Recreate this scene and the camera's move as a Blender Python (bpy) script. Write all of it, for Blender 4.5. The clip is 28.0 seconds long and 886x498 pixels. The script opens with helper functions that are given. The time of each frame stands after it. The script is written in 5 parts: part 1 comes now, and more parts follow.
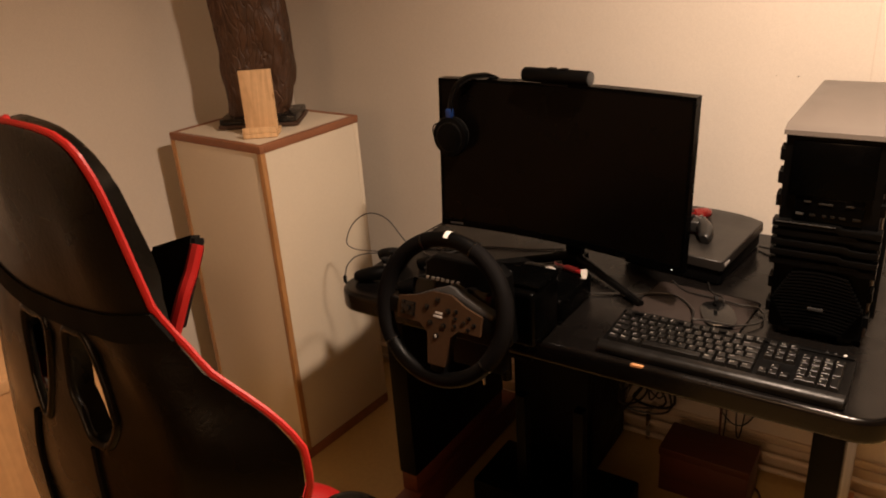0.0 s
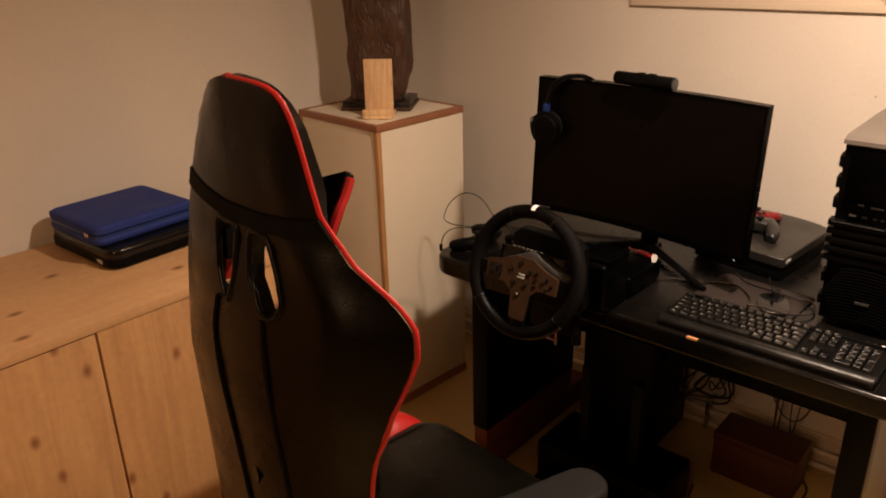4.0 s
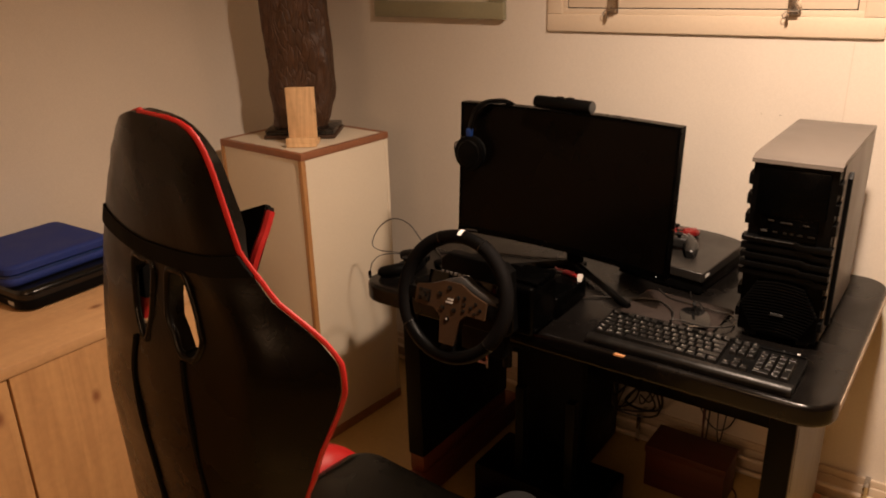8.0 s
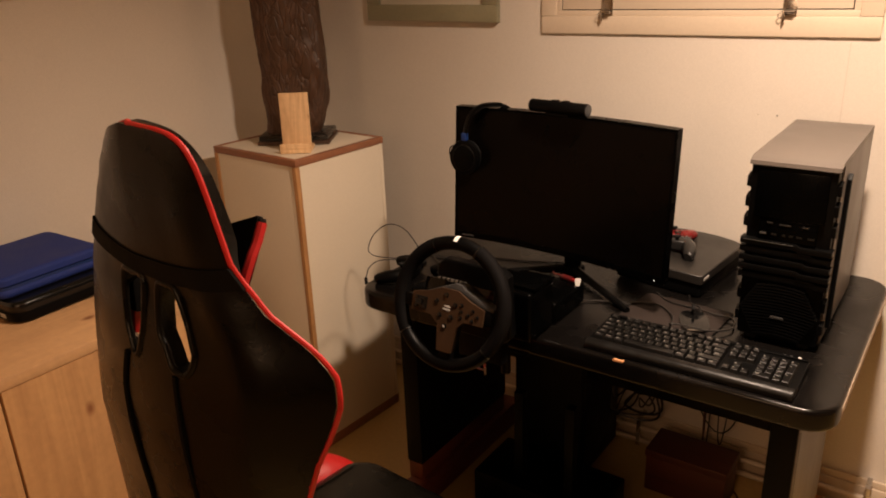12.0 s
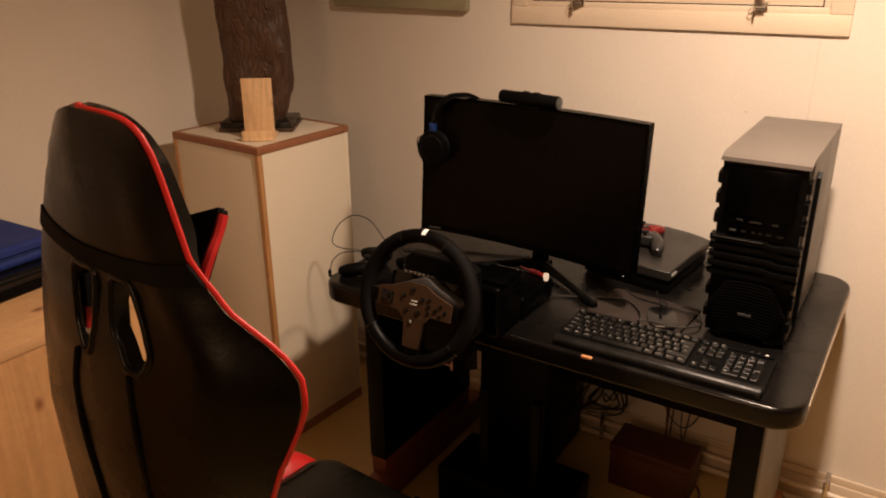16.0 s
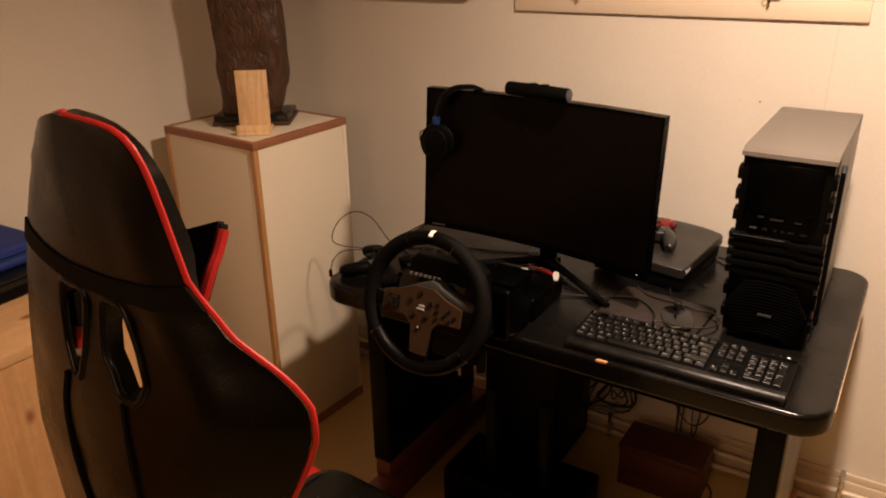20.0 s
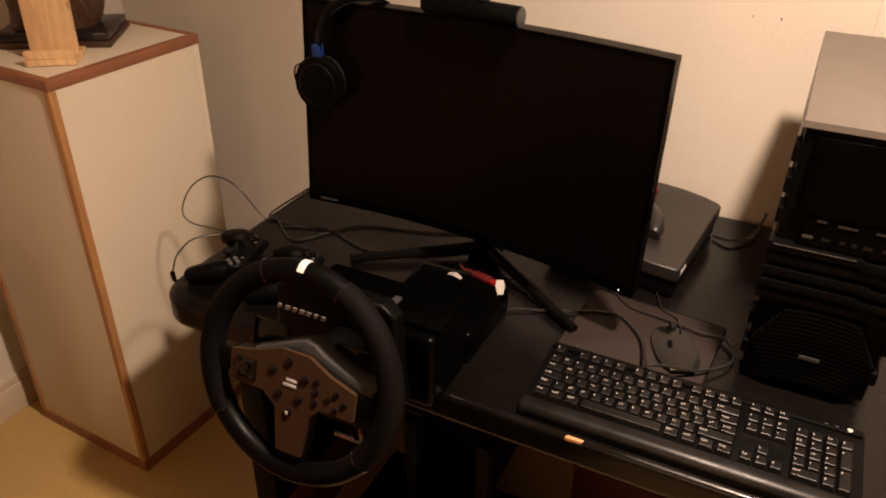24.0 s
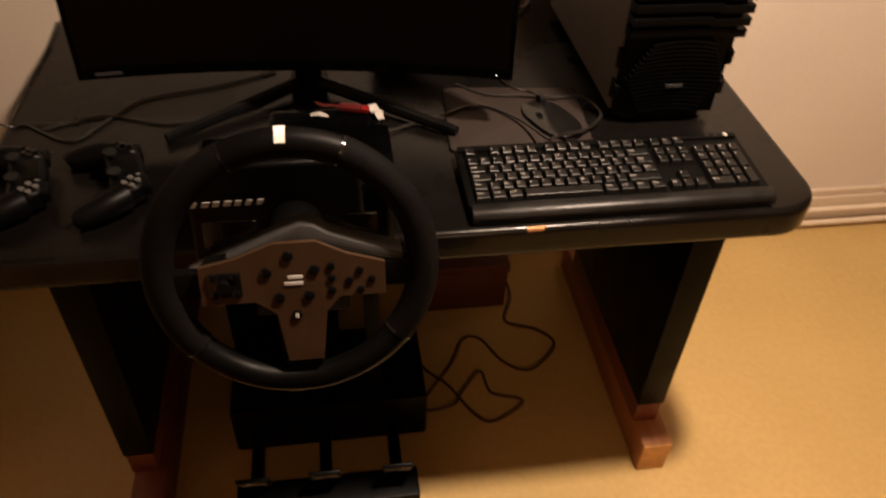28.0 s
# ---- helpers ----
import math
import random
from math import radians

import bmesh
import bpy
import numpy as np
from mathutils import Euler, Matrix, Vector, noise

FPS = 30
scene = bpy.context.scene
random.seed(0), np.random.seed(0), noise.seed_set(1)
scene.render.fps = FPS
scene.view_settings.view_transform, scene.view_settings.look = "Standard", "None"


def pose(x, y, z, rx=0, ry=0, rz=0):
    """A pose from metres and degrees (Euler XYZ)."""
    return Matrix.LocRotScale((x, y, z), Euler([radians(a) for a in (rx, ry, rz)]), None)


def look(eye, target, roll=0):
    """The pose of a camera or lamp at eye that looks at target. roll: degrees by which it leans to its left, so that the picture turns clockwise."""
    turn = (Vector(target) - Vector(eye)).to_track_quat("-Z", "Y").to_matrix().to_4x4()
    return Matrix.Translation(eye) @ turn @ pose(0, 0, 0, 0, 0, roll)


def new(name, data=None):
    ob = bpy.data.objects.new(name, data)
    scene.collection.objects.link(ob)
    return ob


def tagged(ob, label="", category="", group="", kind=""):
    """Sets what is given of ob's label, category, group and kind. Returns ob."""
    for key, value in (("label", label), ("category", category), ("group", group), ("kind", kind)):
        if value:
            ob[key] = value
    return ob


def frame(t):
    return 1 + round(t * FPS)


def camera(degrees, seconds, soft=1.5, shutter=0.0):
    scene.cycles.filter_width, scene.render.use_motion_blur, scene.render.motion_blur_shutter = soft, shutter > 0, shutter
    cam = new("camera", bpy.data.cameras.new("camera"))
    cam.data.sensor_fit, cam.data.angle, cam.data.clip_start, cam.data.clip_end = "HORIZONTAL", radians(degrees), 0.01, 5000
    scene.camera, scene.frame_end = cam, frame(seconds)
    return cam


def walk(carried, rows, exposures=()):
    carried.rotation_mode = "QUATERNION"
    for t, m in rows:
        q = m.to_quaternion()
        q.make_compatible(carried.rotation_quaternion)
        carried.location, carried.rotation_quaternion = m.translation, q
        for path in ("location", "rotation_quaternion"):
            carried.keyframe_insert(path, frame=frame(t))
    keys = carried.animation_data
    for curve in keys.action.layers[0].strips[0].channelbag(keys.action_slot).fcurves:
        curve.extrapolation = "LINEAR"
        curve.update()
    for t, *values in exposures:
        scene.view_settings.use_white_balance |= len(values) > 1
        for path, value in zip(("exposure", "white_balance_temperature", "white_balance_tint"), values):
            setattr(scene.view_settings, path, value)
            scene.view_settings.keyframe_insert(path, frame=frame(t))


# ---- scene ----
cam = camera(60.0, 28.0, 1.9, 0.5)
PATH = [
    (0, (1.236, -1.209, 1.537), (0.185, 0.307, 0.764), -4),
    (0.5, (1.227, -1.214, 1.533), (0.169, 0.291, 0.751), -3.6),
    (1, (1.232, -1.212, 1.53), (0.162, 0.281, 0.737), -3.4),
    (1.5, (1.228, -1.209, 1.527), (0.145, 0.267, 0.721), -3.3),
    (2, (1.234, -1.215, 1.536), (0.133, 0.246, 0.729), -3.2),
    (2.5, (1.25, -1.213, 1.541), (0.127, 0.234, 0.736), -2.8),
    (3, (1.292, -1.346, 1.543), (0.133, 0.078, 0.753), -1.1),
    (3.5, (1.382, -1.429, 1.557), (0.17, -0.04, 0.782), -0.8),
    (5.5, (1.38, -1.398, 1.565), (0.166, 0.027, 0.861), -2.6),
    (6, (1.369, -1.396, 1.565), (0.194, 0.056, 0.851), -2.3),
    (6.5, (1.379, -1.399, 1.563), (0.24, 0.079, 0.844), -2.0),
    (7, (1.394, -1.405, 1.563), (0.286, 0.096, 0.843), -1.8),
    (7.5, (1.394, -1.414, 1.57), (0.295, 0.098, 0.858), -1.6),
    (8, (1.388, -1.413, 1.569), (0.284, 0.098, 0.863), -1.5),
    (8.5, (1.383, -1.406, 1.567), (0.274, 0.099, 0.856), -1.4),
    (9, (1.378, -1.406, 1.565), (0.265, 0.092, 0.844), -1.6),
    (9.5, (1.378, -1.4, 1.566), (0.263, 0.095, 0.842), -1.8),
    (10, (1.374, -1.396, 1.563), (0.265, 0.102, 0.839), -1.9),
    (10.5, (1.381, -1.393, 1.566), (0.279, 0.115, 0.851), -1.9),
    (11, (1.388, -1.397, 1.573), (0.292, 0.12, 0.868), -2.0),
    (11.5, (1.38, -1.396, 1.573), (0.284, 0.123, 0.871), -2.1),
    (13.5, (1.375, -1.393, 1.569), (0.27, 0.116, 0.861), -2.1),
    (14, (1.366, -1.386, 1.563), (0.301, 0.152, 0.856), -1.6),
    (14.5, (1.357, -1.376, 1.562), (0.327, 0.18, 0.844), -1.4),
    (15, (1.356, -1.376, 1.562), (0.351, 0.194, 0.837), -1.1),
    (15.5, (1.355, -1.374, 1.562), (0.366, 0.202, 0.83), -1.0),
    (16, (1.345, -1.369, 1.566), (0.333, 0.195, 0.837), -0.4),
    (16.5, (1.338, -1.388, 1.571), (0.281, 0.154, 0.863), -0.4),
    (17, (1.336, -1.392, 1.57), (0.252, 0.137, 0.871), -0.7),
    (17.5, (1.329, -1.364, 1.564), (0.254, 0.168, 0.859), -0.8),
    (18, (1.316, -1.355, 1.576), (0.265, 0.192, 0.867), -0.5),
    (18.5, (1.296, -1.332, 1.568), (0.271, 0.226, 0.846), -0.7),
    (19, (1.284, -1.318, 1.568), (0.277, 0.247, 0.835), -0.9),
    (19.5, (1.283, -1.316, 1.57), (0.283, 0.25, 0.83), -0.8),
    (20, (1.277, -1.317, 1.572), (0.287, 0.243, 0.806), -0.8),
    (20.5, (1.276, -1.307, 1.57), (0.301, 0.244, 0.768), -0.9),
    (21, (1.24, -1.161, 1.548), (0.285, 0.369, 0.684), -1.4),
    (21.5, (1.176, -1.002, 1.522), (0.297, 0.504, 0.543), -2.6),
    (23.5, (0.981, -0.715, 1.498), (0.25, 0.815, 0.437), 0.7),
    (24, (0.982, -0.745, 1.504), (0.232, 0.798, 0.477), 0.8),
    (24.5, (0.964, -0.772, 1.504), (0.206, 0.786, 0.504), 1.3),
    (25, (0.929, -0.772, 1.505), (0.186, 0.791, 0.504), 1.6),
    (25.5, (0.913, -0.747, 1.495), (0.225, 0.816, 0.454), 1.9),
    (26, (0.874, -0.744, 1.462), (0.303, 0.749, 0.26), 0.6),
    (26.5, (0.823, -0.782, 1.456), (0.403, 0.761, 0.255), -2.3),
    (27, (0.749, -0.804, 1.452), (0.576, 0.783, 0.247), -2.2),
    (27.5, (0.619, -0.781, 1.438), (0.661, 0.782, 0.191), -0.6),
    (28, (0.547, -0.736, 1.424), (0.801, 0.718, 0.074), 2.7),
]
EXPOSE = ((0, -0.16), (20.0, -0.13), (21.0, -0.04), (21.5, -0.06), (24.0, -0.05), (25.2, -0.05), (26.0, -0.28), (27.0, 0.04), (28.0, -0.07))
walk(cam, [(t, look(eye, target, roll)) for t, eye, target, roll in PATH], EXPOSE)

# ---- light ----
world = bpy.data.worlds.new("world")
scene.world = world
world.use_nodes = True
world.node_tree.nodes["Background"].inputs[0].default_value = (1.0, 0.62, 0.34, 1)
world.node_tree.nodes["Background"].inputs[1].default_value = 0.004


def bulb(name, place, watts, radius, colour):
    lamp = bpy.data.lights.new(name, "POINT")
    lamp.energy, lamp.shadow_soft_size, lamp.color = watts, radius, colour
    ob = new(name, lamp)
    ob.matrix_basis = pose(*place)
    return ob


bulb("room_light", (1.02, -2.6, 1.64), 34, 0.32, (1.0, 0.585, 0.315))
panel = bpy.data.lights.new("ceiling_panel", "AREA")
panel.shape, panel.size, panel.energy, panel.color = "DISK", 0.13, 49, (1.0, 0.738, 0.555)
panel.spread = radians(150)
new("ceiling_panel", panel).matrix_basis = pose(1.19, -0.09, 2.22)
scene.view_settings.exposure = 0.0

# ---- materials ----


def mat(name, colour, rough=0.5, metal=0.0, vary=0.12, size=8.0, grain=120.0, bump=0.1, stretch=(1, 1, 1), spec=0.5, island=0.0, coat=0.0, wear=0.0, dent=0.0):
    """A surface with blotches at one scale and grain at another, in metres."""
    m = bpy.data.materials.new(name)
    m.use_nodes = True
    nt = m.node_tree
    b = nt.nodes["Principled BSDF"]
    tc = nt.nodes.new("ShaderNodeTexCoord")
    mp = nt.nodes.new("ShaderNodeMapping")
    mp.inputs["Scale"].default_value = stretch
    nt.links.new(tc.outputs["Object"], mp.inputs["Vector"])
    big = nt.nodes.new("ShaderNodeTexNoise")
    big.inputs["Scale"].default_value, big.inputs["Detail"].default_value = size, 4
    fine = nt.nodes.new("ShaderNodeTexNoise")
    fine.inputs["Scale"].default_value, fine.inputs["Detail"].default_value = grain, 5
    for n in (big, fine):
        nt.links.new(mp.outputs[0], n.inputs["Vector"])
    add = nt.nodes.new("ShaderNodeMath")
    add.operation = "ADD"
    nt.links.new(big.outputs[0], add.inputs[0])
    nt.links.new(fine.outputs[0], add.inputs[1])
    rng = nt.nodes.new("ShaderNodeMapRange")
    rng.inputs["From Min"].default_value, rng.inputs["From Max"].default_value = 0.6, 1.4
    rng.inputs["To Min"].default_value, rng.inputs["To Max"].default_value = 1 - vary, 1 + vary
    nt.links.new(add.outputs[0], rng.inputs["Value"])
    val = rng.outputs[0]
    if island:
        oi = nt.nodes.new("ShaderNodeObjectInfo")
        r2 = nt.nodes.new("ShaderNodeMapRange")
        r2.inputs["To Min"].default_value, r2.inputs["To Max"].default_value = 1 - island, 1 + island
        nt.links.new(oi.outputs["Random"], r2.inputs["Value"])
        mul = nt.nodes.new("ShaderNodeMath")
        mul.operation = "MULTIPLY"
        nt.links.new(val, mul.inputs[0])
        nt.links.new(r2.outputs[0], mul.inputs[1])
        val = mul.outputs[0]
    hsv = nt.nodes.new("ShaderNodeHueSaturation")
    hsv.inputs["Color"].default_value = (*colour, 1)
    nt.links.new(val, hsv.inputs["Value"])
    nt.links.new(hsv.outputs[0], b.inputs["Base Color"])
    b.inputs["Metallic"].default_value = metal
    b.inputs["Specular IOR Level"].default_value = spec
    b.inputs["Coat Weight"].default_value = coat
    rr = nt.nodes.new("ShaderNodeMapRange")
    rr.inputs["From Min"].default_value, rr.inputs["From Max"].default_value = 0.3, 0.7
    rr.inputs["To Min"].default_value, rr.inputs["To Max"].default_value = max(0.02, rough - 0.08 - wear), min(1, rough + 0.08 + wear)
    nt.links.new(big.outputs[0], rr.inputs["Value"])
    nt.links.new(rr.outputs[0], b.inputs["Roughness"])
    bp = nt.nodes.new("ShaderNodeBump")
    bp.inputs["Strength"].default_value, bp.inputs["Distance"].default_value = bump, 0.002
    nt.links.new(fine.outputs[0], bp.inputs["Height"])
    nt.links.new(bp.outputs[0], b.inputs["Normal"])
    if dent:
        # soft hollows and puckers of a padded cover
        soft = nt.nodes.new("ShaderNodeTexNoise")
        soft.inputs["Scale"].default_value, soft.inputs["Detail"].default_value = size * 0.9, 1
        nt.links.new(mp.outputs[0], soft.inputs["Vector"])
        b2 = nt.nodes.new("ShaderNodeBump")
        b2.inputs["Strength"].default_value, b2.inputs["Distance"].default_value = dent, 0.03
        nt.links.new(soft.outputs[0], b2.inputs["Height"])
        nt.links.new(bp.outputs[0], b2.inputs["Normal"])
        nt.links.new(b2.outputs[0], b.inputs["Normal"])
    return m


def wood(name, light, dark, rough, axis, knots=True, scale=1.0, streak=0.45, flat=None):
    """Planed softwood with long grain along one axis and scattered knots."""
    m = mat(name, light, rough, vary=0.10, size=3.0, grain=60, bump=0.08)
    nt = m.node_tree
    b = nt.nodes["Principled BSDF"]
    tc = nt.nodes["Texture Coordinate"]
    mp = nt.nodes.new("ShaderNodeMapping")
    s = [9.0 * scale] * 3
    s[axis] = 0.7 * scale
    mp.inputs["Scale"].default_value = s
    nt.links.new(tc.outputs["Object"], mp.inputs["Vector"])
    n1 = nt.nodes.new("ShaderNodeTexNoise")
    n1.inputs["Scale"].default_value, n1.inputs["Detail"].default_value, n1.inputs["Distortion"].default_value = 3.0, 6, 1.2
    nt.links.new(mp.outputs[0], n1.inputs["Vector"])
    ramp = nt.nodes.new("ShaderNodeValToRGB")
    ramp.color_ramp.elements[0].position, ramp.color_ramp.elements[1].position = 0.35, 0.68
    ramp.color_ramp.elements[0].color = (*light, 1)
    ramp.color_ramp.elements[1].color = (*[a * streak + c * (1 - streak) for a, c in zip(dark, light)], 1)
    nt.links.new(n1.outputs[0], ramp.inputs[0])
    out = ramp.outputs[0]
    if knots:
        mk = nt.nodes.new("ShaderNodeMapping")
        k = [5.0 * scale] * 3
        k[axis] = 3.0 * scale
        mk.inputs["Scale"].default_value = k
        nt.links.new(tc.outputs["Object"], mk.inputs["Vector"])
        v = nt.nodes.new("ShaderNodeTexVoronoi")
        v.inputs["Scale"].default_value = 1.35
        if flat is None:
            nt.links.new(mk.outputs[0], v.inputs["Vector"])
        else:
            v.voronoi_dimensions = "2D"
            v.inputs["Randomness"].default_value = 1.0
            sx, cx = nt.nodes.new("ShaderNodeSeparateXYZ"), nt.nodes.new("ShaderNodeCombineXYZ")
            nt.links.new(mk.outputs[0], sx.inputs[0])
            for slot, keep in enumerate([q for q in (0, 1, 2) if q != flat]):
                nt.links.new(sx.outputs[keep], cx.inputs[slot])
            nt.links.new(cx.outputs[0], v.inputs["Vector"])
        r = nt.nodes.new("ShaderNodeValToRGB")
        r.color_ramp.elements[0].position, r.color_ramp.elements[1].position = 0.025, 0.095
        r.color_ramp.elements[0].color, r.color_ramp.elements[1].color = (1, 1, 1, 1), (0, 0, 0, 1)
        nt.links.new(v.outputs["Distance"], r.inputs[0])
        mx = nt.nodes.new("ShaderNodeMix")
        mx.data_type = "RGBA"
        nt.links.new(r.outputs[0], mx.inputs["Factor"])
        nt.links.new(out, mx.inputs["A"])
        mx.inputs["B"].default_value = (*dark, 1)
        out = mx.outputs["Result"]
    hsv = nt.nodes["Hue/Saturation/Value"]
    nt.links.new(out, hsv.inputs["Color"])
    return m


def charred(name):
    m = mat(name, (0.060, 0.027, 0.012), 0.55, vary=0.5, size=14, grain=70, bump=0.7)
    nt = m.node_tree
    b = nt.nodes["Principled BSDF"]
    v = nt.nodes.new("ShaderNodeTexVoronoi")
    v.feature = "DISTANCE_TO_EDGE"
    v.inputs["Scale"].default_value = 30
    mp = nt.nodes["Mapping"]
    mp.inputs["Scale"].default_value = (1.6, 1.6, 0.55)
    warp = nt.nodes.new("ShaderNodeTexNoise")
    warp.inputs["Scale"].default_value = 9
    nt.links.new(mp.outputs[0], warp.inputs["Vector"])
    mixv = nt.nodes.new("ShaderNodeVectorMath")
    mixv.operation = "MULTIPLY_ADD"
    mixv.inputs[1].default_value = (0.14, 0.14, 0.14)
    nt.links.new(warp.outputs["Color"], mixv.inputs[0])
    nt.links.new(mp.outputs[0], mixv.inputs[2])
    nt.links.new(mixv.outputs[0], v.inputs["Vector"])
    r = nt.nodes.new("ShaderNodeMapRange")
    r.inputs["From Max"].default_value = 0.12
    nt.links.new(v.outputs["Distance"], r.inputs["Value"])
    bp = nt.nodes.new("ShaderNodeBump")
    bp.inputs["Strength"].default_value, bp.inputs["Distance"].default_value = 0.5, 0.004
    nt.links.new(r.outputs[0], bp.inputs["Height"])
    nt.links.new(nt.nodes["Bump"].outputs[0], bp.inputs["Normal"])
    nt.links.new(bp.outputs[0], b.inputs["Normal"])
    return m


WALL = mat("wall_paint", (0.66, 0.60, 0.52), 0.75, vary=0.07, size=2.6, grain=260, bump=0.12)
# Assumed dark brown finish for the unseen walls; keeps bounced light low.
WALLB = wood("unseen_brown_wall", (0.30, 0.19, 0.10), (0.14, 0.07, 0.03), 0.5, 2, knots=False)
CEIL = mat("ceiling_paint", (0.75, 0.72, 0.66), 0.8, vary=0.03, size=2, grain=200, bump=0.1)
TRIMP = mat("trim_paint", (0.60, 0.50, 0.38), 0.5, vary=0.07, size=5, grain=150, bump=0.06)
FLOORM = mat("vinyl_floor", (0.455, 0.310, 0.115), 0.45, vary=0.10, size=2.5, grain=70, bump=0.06)
PIPE = mat("painted_pipe", (0.62, 0.52, 0.40), 0.35, vary=0.06, size=9, grain=90, bump=0.03)
PINE = wood("pine_boards", (0.54, 0.310, 0.132), (0.24, 0.098, 0.038), 0.6, 2, streak=0.34, flat=0)
PINE_Y = wood("pine_top", (0.56, 0.335, 0.16), (0.20, 0.080, 0.03), 0.6, 1, streak=0.14, flat=2)
BLOCKW = wood("light_wood", (0.80, 0.55, 0.30), (0.38, 0.18, 0.07), 0.55, 2, scale=2.0, streak=0.45)
LAMW = mat("white_laminate", (0.66, 0.585, 0.465), 0.42, vary=0.04, size=4, grain=180, bump=0.05)
EDGEW = wood("edge_strip", (0.46, 0.24, 0.09), (0.17, 0.07, 0.03), 0.45, 2, knots=False, scale=2)
EDGED = mat("dark_edge_strip", (0.26, 0.105, 0.05), 0.45, vary=0.2, size=20, grain=150, bump=0.08)
CHAR = charred("charred_wood")
BLACKL = mat("black_lacquer", (0.012, 0.011, 0.010), 0.25, vary=0.2, size=25, grain=200, bump=0.03)
DESKM = mat("black_desk_laminate", (0.0034, 0.0029, 0.0026), 0.27, vary=0.25, size=6, grain=300, bump=0.06, wear=0.06, spec=0.25)
LEATHER = mat("black_leatherette", (0.0026, 0.0022, 0.0015), 0.27, vary=0.2, size=9, grain=300, bump=0.16, spec=0.155, wear=0.05, dent=0.035)
REDL = mat("red_leatherette", (0.36, 0.007, 0.006), 0.5, vary=0.12, size=10, grain=420, bump=0.2)
REDP = mat("red_piping", (0.40, 0.010, 0.009), 0.45, vary=0.1, size=30, grain=300, bump=0.1)
STRAP = mat("black_strap", (0.0045, 0.0042, 0.0036), 0.8, vary=0.2, size=20, grain=500, bump=0.2, spec=0.07)
PLAST = mat("black_plastic", (0.0016, 0.0016, 0.0016), 0.42, vary=0.2, size=18, grain=400, bump=0.08, spec=0.09)
MATTE = mat("matte_black_plastic", (0.0007, 0.0007, 0.0007), 0.24, vary=0.2, size=18, grain=400, bump=0.02, spec=0.05)
GLOSS = mat("gloss_black_plastic", (0.004, 0.004, 0.004), 0.14, vary=0.2, size=18, grain=300, bump=0.01, spec=0.4)
RUBBER = mat("black_rubber", (0.006, 0.006, 0.006), 0.7, vary=0.2, size=20, grain=500, bump=0.15, spec=0.15)
SUEDE = mat("rim_leather", (0.0034, 0.0030, 0.0030), 0.7, vary=0.2, size=20, grain=350, bump=0.25, spec=0.06)
SCREEN = mat("screen_panel", (0.0016, 0.0011, 0.0008), 0.30, vary=0.1, size=5, grain=300, bump=0.0, spec=0.10)
PLATE = mat("brushed_plate", (0.042, 0.022, 0.0105), 0.5, metal=0.1, vary=0.15, size=20, grain=200, bump=0.06, stretch=(1, 8, 1), spec=0.25)
GREYP = mat("grey_plastic", (0.034, 0.034, 0.034), 0.38, vary=0.12, size=15, grain=200, bump=0.05)
STEEL = mat("grey_painted_steel", (0.100, 0.086, 0.075), 0.40, vary=0.06, size=5, grain=260, bump=0.03)
CHROME = mat("bright_metal", (0.55, 0.53, 0.50), 0.25, metal=1.0, vary=0.1, size=20, grain=120, bump=0.03)
WHITE = mat("white_mark", (0.75, 0.74, 0.72), 0.5, vary=0.05, size=20, grain=150, bump=0.03)
PRINT = mat("white_print", (0.42, 0.41, 0.39), 0.6, vary=0.05, size=20, grain=150, bump=0.0)
BLUE = mat("blue_fabric", (0.007, 0.024, 0.17), 0.75, vary=0.15, size=15, grain=700, bump=0.35)
BLUEP = mat("blue_plastic", (0.006, 0.026, 0.12), 0.4, vary=0.1, size=15, grain=200, bump=0.03)
REDPL = mat("red_plastic", (0.16, 0.008, 0.008), 0.3, vary=0.1, size=15, grain=200, bump=0.02)
REDCAP = mat("dark_red_plastic", (0.06, 0.006, 0.006), 0.35, vary=0.1, size=15, grain=200, bump=0.02)
REDWOOD = wood("redbrown_wood", (0.15, 0.038, 0.019), (0.06, 0.016, 0.010), 0.5, 1, knots=False)
# Red wood darkened in colour for the shadow under the desk.
CRATEM = wood("shaded_red_wood", (0.075, 0.016, 0.007), (0.022, 0.006, 0.004), 0.5, 0, knots=False)
PLANKD = wood("dark_plank", (0.055, 0.026, 0.013), (0.02, 0.009, 0.005), 0.5, 0, knots=False)
FOOTB = wood("warm_brown_wood", (0.34, 0.135, 0.045), (0.16, 0.05, 0.02), 0.5, 1, knots=False)
FOOTW = wood("foot_wood", (0.55, 0.27, 0.075), (0.2, 0.08, 0.03), 0.5, 1, knots=False)
ORANGE = mat("bare_chip", (0.50, 0.24, 0.10), 0.6, vary=0.15, size=40, grain=200, bump=0.1)
GREENF = mat("green_frame", (0.26, 0.24, 0.15), 0.4, vary=0.1, size=10, grain=100, bump=0.05)
PAPER = mat("pale_paper", (0.50, 0.46, 0.36), 0.7, vary=0.08, size=6, grain=200, bump=0.02)
CREAM = mat("cream_paint", (0.66, 0.55, 0.42), 0.45, vary=0.05, size=4, grain=160, bump=0.05)

